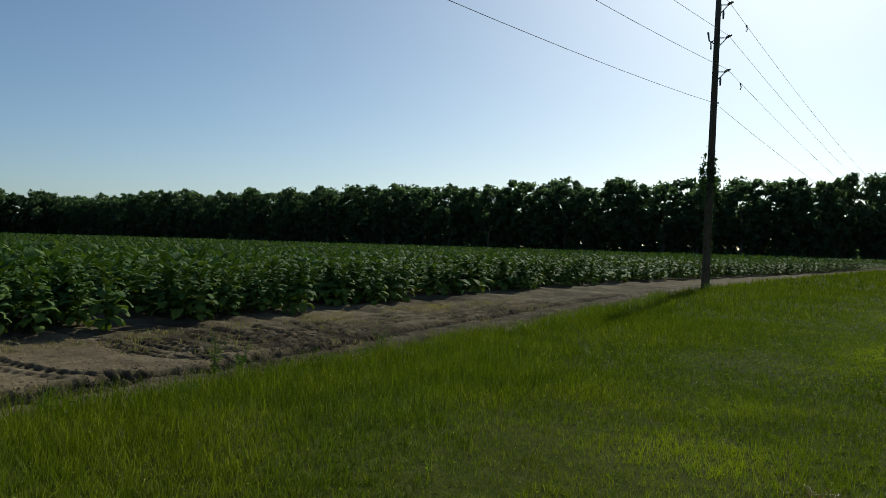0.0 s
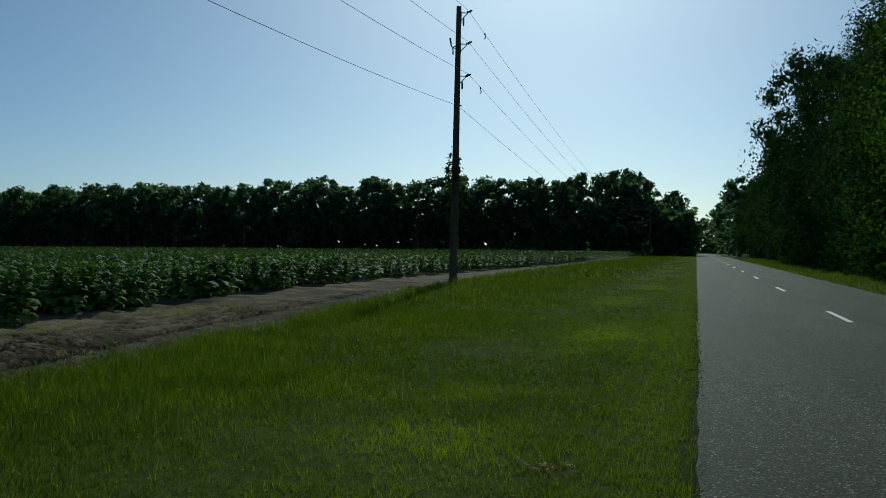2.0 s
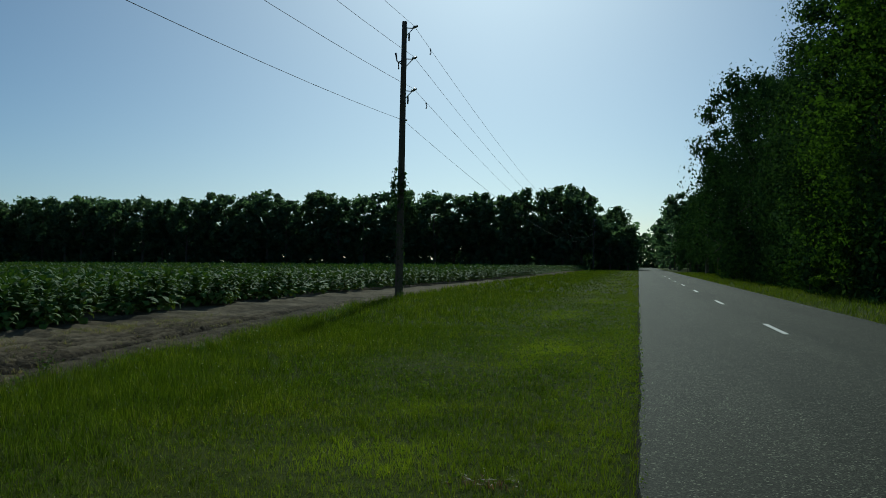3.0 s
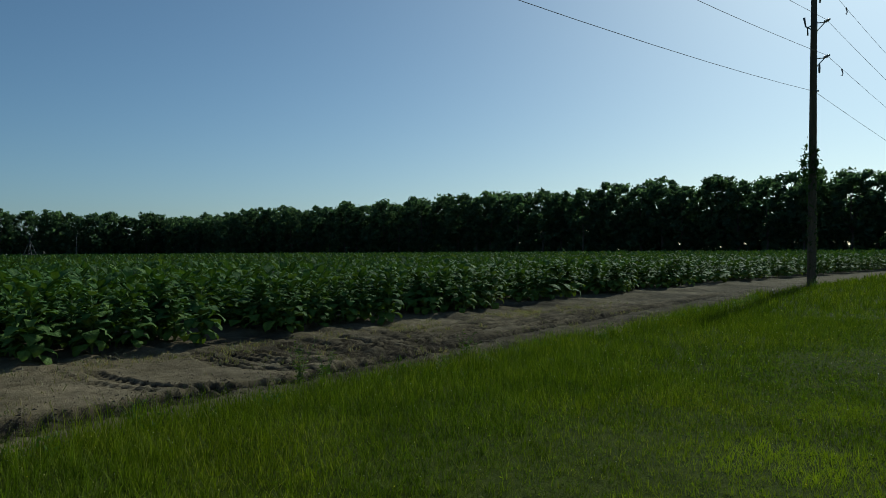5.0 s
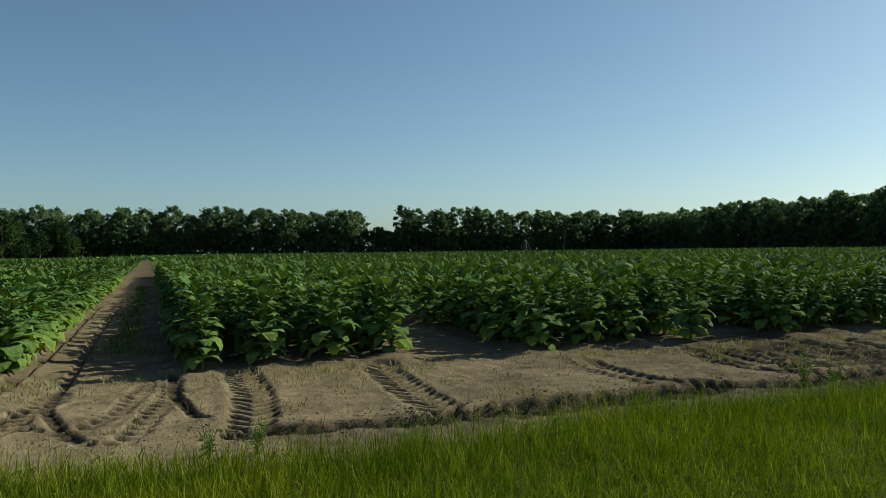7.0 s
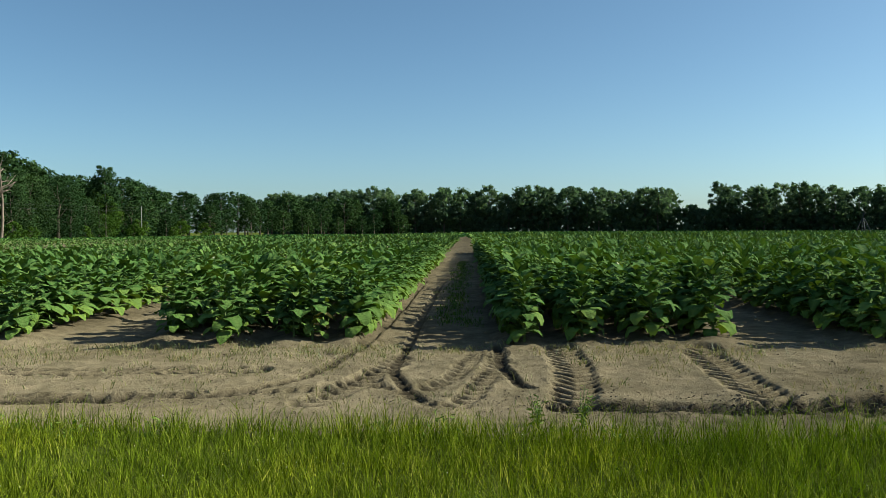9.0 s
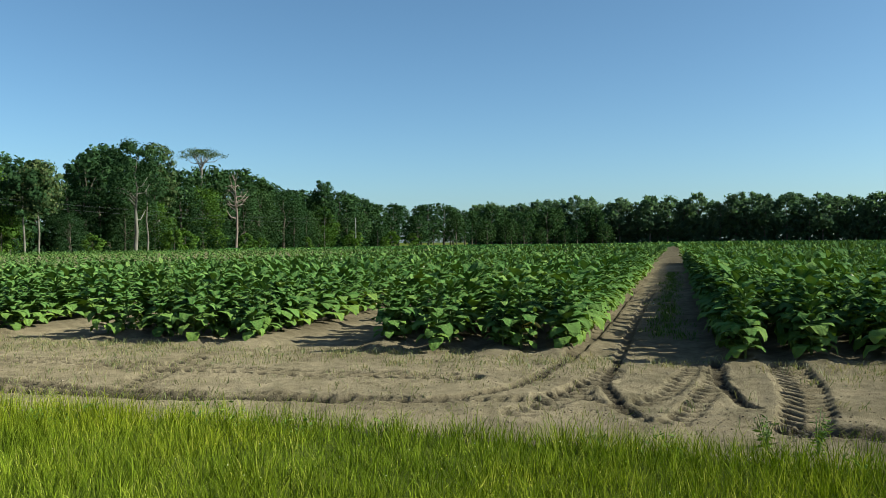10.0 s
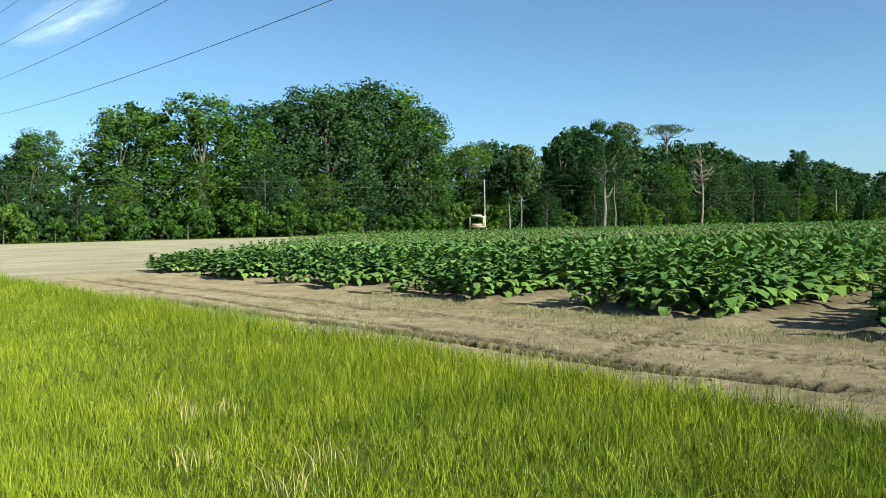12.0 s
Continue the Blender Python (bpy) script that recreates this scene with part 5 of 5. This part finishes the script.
def build_south_line():
    root = tagged(new("service_pole"), "slim grey wooden pole at the wood's edge", "utility pole", "poles along the southern wood")
    v, f = lathe([(-0.2, 0.11), (0, 0.11), (4, 0.1), (7.8, 0.08), (7.81, 0)], 10)
    part("pole_shaft", mesh_of("pole_shaft", v, f, M_GREY_POLE, smooth=True), root)
    for z in (7.65, 6.9):
        iv, jf = lathe([(0, 0.03), (0.05, 0.06), (0.1, 0.03), (0.15, 0.05), (0.16, 0)], 8)
        part("insulator", mesh_of("insulator", iv + (0.0, 0.14, z - 0.08), jf, M_INSULATOR, smooth=True), root)
    root.matrix_basis = pose(-81, -91.5, 0)
    copy_thing(root, pose(-191, -91.5, 0))
    copy_thing(root, pose(18, -91.5, 0))
    for z in (7.65, 6.9):
        for x0, x1 in ((-81, 18), (-191, -81)):
            wire(((x0, -91.36, z), (x1, -91.36, z), 0.9), "service_wire", "thin overhead wire in front of the wood", "wires along the southern wood", 0.009)


def build_harvest_wagon():
    """A cream-painted open wagon with a flat roof on posts."""
    cream, dark, rust = plain("cream_paint", (0.6, 0.53, 0.42), 0.6), plain("black_rubber", (0.03, 0.03, 0.03), 0.8), plain("faded_tan_paint", (0.5, 0.36, 0.24), 0.6)
    root = tagged(new("farm_wagon"), "cream painted farm wagon with roof on posts", "farm vehicle")
    part("roof", bm_mesh("roof", box_bm((1.75, 1.9, 0.14), (-0.62, 0, 2.3), 0.04), cream), root)
    part("cab_hood", bm_mesh("cab_hood", box_bm((0.95, 1.3, 0.4), (0.95, 0, 2.42), 0.12), cream), root)
    part("deck", bm_mesh("deck", box_bm((2.7, 1.8, 0.14), (0, 0, 0.75), 0.02), rust), root)
    for x in (-1.25, -0.35, 0.45, 1.25):
        for y in (-0.82, 0.82):
            part("post", bm_mesh("post", box_bm((0.07, 0.07, 1.5), (x, y, 1.55), 0.01), cream), root)
    part("side_panel", bm_mesh("side_panel", box_bm((1.1, 0.06, 0.34), (-0.62, 0.88, 1.02), 0.02), rust), root)
    part("end_panel", bm_mesh("end_panel", box_bm((0.06, 1.7, 0.34), (-1.32, 0, 1.02), 0.02), rust), root)
    part("seat_bench", bm_mesh("seat_bench", box_bm((0.9, 1.2, 0.4), (0.7, 0, 1.05), 0.05), rust), root)
    for x in (-0.95, 0.95):
        for y in (-0.85, 0.85):
            v, f = lathe([(-0.1, 0.0), (-0.1, 0.3), (-0.07, 0.37), (0.07, 0.37), (0.1, 0.3), (0.1, 0.0)], 16)
            wheel = part("wheel", mesh_of("wheel", np.stack((v[:, 0] + x, v[:, 2] + y, v[:, 1] + 0.37), 1), f, dark, smooth=True), root)
            v, f = lathe([(-0.115, 0.0), (-0.115, 0.16), (-0.09, 0.2), (0.09, 0.2), (0.115, 0.16), (0.115, 0.0)], 12)
            part("rim", mesh_of("rim", np.stack((v[:, 0] + x, v[:, 2] + y, v[:, 1] + 0.37), 1), f, cream, smooth=True), wheel, "cream painted rim")
    root.matrix_basis = pose(-79.4, -91.3, 0, 0, 0, 42) @ Matrix.Diagonal((1.2, 1.2, 0.97, 1))


def build_irrigation():
    dull = plain("weathered_dark_steel", (0.045, 0.048, 0.052), 0.85, 0.0)
    root = tagged(new("irrigation_tower"), "grey steel irrigation tower on splayed legs in the crop", "irrigation tower")
    for dx, dy in ((-1.5, -1.0), (1.5, -1.0), (-1.5, 1.0), (1.5, 1.0)):
        part("leg", mesh_of("leg", *tube_arrays([(dx, dy, 0), (dx * 0.12, dy * 0.12, 3.9)], (0.09, 0.08), 6), dull, smooth=True), root)
    part("cross_brace", mesh_of("cross_brace", *joined([tube_arrays([(-1.0, -0.67, 1.3), (1.0, 0.67, 1.3)], (0.05, 0.05), 5), tube_arrays([(-1.0, 0.67, 1.3), (1.0, -0.67, 1.3)], (0.05, 0.05), 5)]), dull, smooth=True), root)
    part("riser_pipe", mesh_of("riser_pipe", *tube_arrays([(0, 0, 3.4), (0, 0, 4.9), (0.5, 0, 5.1)], (0.12, 0.1, 0.07), 8), dull, smooth=True), root)
    root.matrix_basis = pose(-185.5, 75.5, 0, 0, 0, 25)
    root = tagged(new("sprinkler_riser"), "thin grey sprinkler riser standing above the crop", "sprinkler")
    part("riser_pipe", mesh_of("riser_pipe", *tube_arrays([(0, 0, -0.1), (0, 0, 5.2)], (0.07, 0.06), 8), dull, smooth=True), root)
    part("sprinkler_head", mesh_of("sprinkler_head", *tube_arrays([(-0.25, 0, 5.2), (0.1, 0, 5.35), (0.5, 0, 5.6)], (0.12, 0.12, 0.06), 8), dull, smooth=True), root)
    root.matrix_basis = pose(-181.5, 84.0, 0)


def bare_tree(name, label, seed, height, girth, bark, limbs, spread_out=0.3, start=0.35):
    """A leafless trunk with forked, kinked limbs."""
    r = np.random.RandomState(seed)
    lines = [[(0, 0, -0.2)] + [(r.uniform(-0.02, 0.02) * height, r.uniform(-0.02, 0.02) * height, height * q) for q in (0.25, 0.5, 0.75, 1.0)]]
    pieces = [tube_arrays(lines[0], (girth, girth * 0.85, girth * 0.65, girth * 0.4, girth * 0.1), 7)]
    for k in range(limbs):
        z0 = height * r.uniform(start, 0.95)
        q = r.uniform(0, 2 * math.pi)
        reach = height * spread_out * r.uniform(0.4, 1.0)
        d = np.array((math.cos(q), math.sin(q), 0))
        p0 = np.array((0, 0, z0))
        p1 = p0 + d * reach * 0.5 + (0, 0, reach * r.uniform(0.0, 0.45))
        p2 = p0 + d * reach + (0, 0, reach * r.uniform(0.1, 0.9))
        g = girth * 0.38
        pieces.append(tube_arrays([p0, p1, p2], (g, g * 0.7, g * 0.2), 5))
        p3 = p1 + d * reach * 0.3 + r.uniform(-0.3, 0.5, 3) * reach
        pieces.append(tube_arrays([p1, (p1 + p3) / 2 + (0, 0, 0.1), p3], (g * 0.55, g * 0.4, g * 0.12), 5))
    root = tagged(new(name), label, "tree")
    part("trunk", mesh_of("trunk", *joined(pieces), bark, smooth=True), root)
    return root


def build_marked_trees():
    """The trees of the southern wood that stand out from the rest."""
    brown = rough_surface("dead_bark", (0.16, 0.12, 0.1), (0.36, 0.28, 0.23), 2.5, 0.95, 0.5, (1, 1, 0.3))
    bare_tree("dead_tree", "dead brown leafless tree at the wood's edge", 5, 14.5, 0.27, brown, 22, 0.24, 0.4).matrix_basis = pose(-136, -91.0, 0)
    bare_tree("bare_trunk", "straight pale bare trunk standing before the wood", 9, 10.5, 0.17, M_PALE_BARK, 2, 0.06, 0.9).matrix_basis = pose(-110.5, -91.0, 0)
    pale = bare_tree("forked_tree", "pale forked tree with leafy crown at the wood's edge", 12, 14.0, 0.34, M_PALE_BARK, 9, 0.34, 0.35)
    v, f, c, nn = crown_arrays(212, 18.3, 5.4, 7.5, 40, 4200, 0.22)
    part("crown", mesh_of("crown", v, f, M_CROWN, smooth=True, normals=nn), pale)
    pale.matrix_basis = pose(-107, -90.5, 0)
    flat = tagged(new("flat_topped_pine"), "tall pine with flat umbrella crown above the wood", "tree")
    r = np.random.RandomState(4)
    pieces = [tube_arrays([(0, 0, -0.2), (0.2, 0, 8), (-0.1, 0.1, 15.5), (0.1, 0, 17.8)], (0.3, 0.26, 0.18, 0.1), 8)]
    vs = []
    for k in range(30):
        q, d = 2.4 * k, 3.9 * ((k + 0.5) / 30) ** 0.6 * r.uniform(0.75, 1.2)
        tip = np.array((d * math.cos(q), d * math.sin(q), 19.0 + 0.7 * r.uniform(-1, 1) - 0.05 * d * d))
        if k % 2:
            pieces.append(tube_arrays([(0, 0, 14.8 + 0.08 * k), tip * (0.6, 0.6, 1) - (0, 0, 1.1), tip], (0.1, 0.07, 0.025), 5))
        n = 46
        c = tip + r.normal(size=(n, 3)) * (0.55, 0.55, 0.2)
        a0, b0 = unit(r, n) * 0.34, unit(r, n) * 0.12
        vs.append(np.stack((c - a0, c + b0, c + a0), 1).reshape(-1, 3))
    v = np.concatenate(vs)
    part("trunk", mesh_of("trunk", *joined(pieces), M_PALE_BARK, smooth=True), flat)
    part("crown", mesh_of("crown", v, np.arange(len(v)).reshape(-1, 3), M_CROWN_PINE), flat)
    flat.matrix_basis = pose(-139.6, -101.5, 0.0) @ Matrix.Diagonal((1, 1, 1.06, 1))
    for k, (x, y, h) in enumerate(((-88.5, -91.5, 13.5), (-86.8, -92.2, 12.5), (-126, -101, 20.5), (-186, -98, 17.5))):
        tree = bare_tree("pine_tree", "pine with bare pale trunk and open dark crown", 20 + k, h * 0.93, 0.15, M_PALE_BARK, 5, 0.14, 0.55)
        v, f, c, nn = crown_arrays(220 + k, h, 3.8, h * 0.42, 26, 2600, 0.28)
        part("crown", mesh_of("crown", v, f, M_CROWN_PINE if k % 2 == 0 else M_CROWN, smooth=True, normals=nn), tree)
        tagged(tree, group="pines at the southern wood").matrix_basis = pose(x, y, 0, 0, 0, 40 * k)


def build_yellow_leaves():
    """A few yellowed leaves low on one plant at a row end."""
    root = tagged(new("yellowing_tobacco_plant"), "tobacco plant with bright yellow lower leaves", "tobacco plant")
    part("stalk", mesh_of("stalk", *stalk_arrays(77), M_STALK, smooth=True), root)
    for k, (v, f, rib, age) in enumerate(plant_leaves(177, 34, 6, 0.8)):
        part("leaf", mesh_of("leaf", v, f, M_YELLOW_LEAF if k in (3, 6, 8) else M_TOBACCO, {"rib": rib, "age": age}, True), root)
    root.matrix_basis = pose(-10.42, -2.72, 0.09, 0, 0, 60) @ Matrix.Diagonal((1.1, 1.1, 0.9, 1))


build_vine()
build_south_line()
build_harvest_wagon()
build_irrigation()
build_marked_trees()
build_yellow_leaves()


def build_cloud():
    """A thin wisp of high cloud over the southern wood."""
    m, t, p, out = material("thin_cloud")
    xyz = t.nodes.new("ShaderNodeSeparateXYZ")
    t.links.new(t.nodes.new("ShaderNodeTexCoord").outputs["Object"], xyz.inputs[0])
    u, w = xyz.outputs[0], xyz.outputs[1]
    fade = math_node(t, "SUBTRACT", 1.0, math_node(t, "ADD", math_node(t, "POWER", math_node(t, "DIVIDE", math_node(t, "ABSOLUTE", u), 190.0), 2.0), math_node(t, "POWER", math_node(t, "DIVIDE", math_node(t, "ABSOLUTE", w), 60.0), 1.2)))
    n = noise_of(t, 0.014, 6.0, 0.65, (0.4, 2.2, 1))
    thick = math_node(t, "MULTIPLY", math_node(t, "MAXIMUM", fade, 0.0), math_node(t, "MULTIPLY", math_node(t, "POWER", n, 3.0), 1.1))
    p.inputs["Base Color"].default_value = (0.9, 0.9, 0.9, 1)
    p.inputs["Roughness"].default_value = 1.0
    clear = t.nodes.new("ShaderNodeBsdfTransparent")
    mx = t.nodes.new("ShaderNodeMixShader")
    t.links.new(thick, mx.inputs[0])
    t.links.new(clear.outputs[0], mx.inputs[1])
    t.links.new(p.outputs[0], mx.inputs[2])
    t.links.new(mx.outputs[0], out.inputs["Surface"])
    g = np.linspace(-1, 1, 13)
    gx, gy = np.meshgrid(g * 200, g * 65)
    k = (np.arange(12)[:, None] * 13 + np.arange(12)[None, :]).ravel()
    v = np.stack((gx.ravel(), gy.ravel(), 6 * np.sin(gx.ravel() / 70) + 0.001 * gy.ravel() ** 2), 1)
    cloud = tagged(new("cirrus_cloud", mesh_of("cirrus_cloud", v, np.stack((k, k + 1, k + 14, k + 13), 1), m, smooth=True)), "thin white wisp of high cloud in blue sky", "cloud", kind="stuff")
    cloud.matrix_basis = pose(-590, -2290, 560, 76, 0, -15) @ pose(0, 0, 0, 0, 0, -27)


build_cloud()
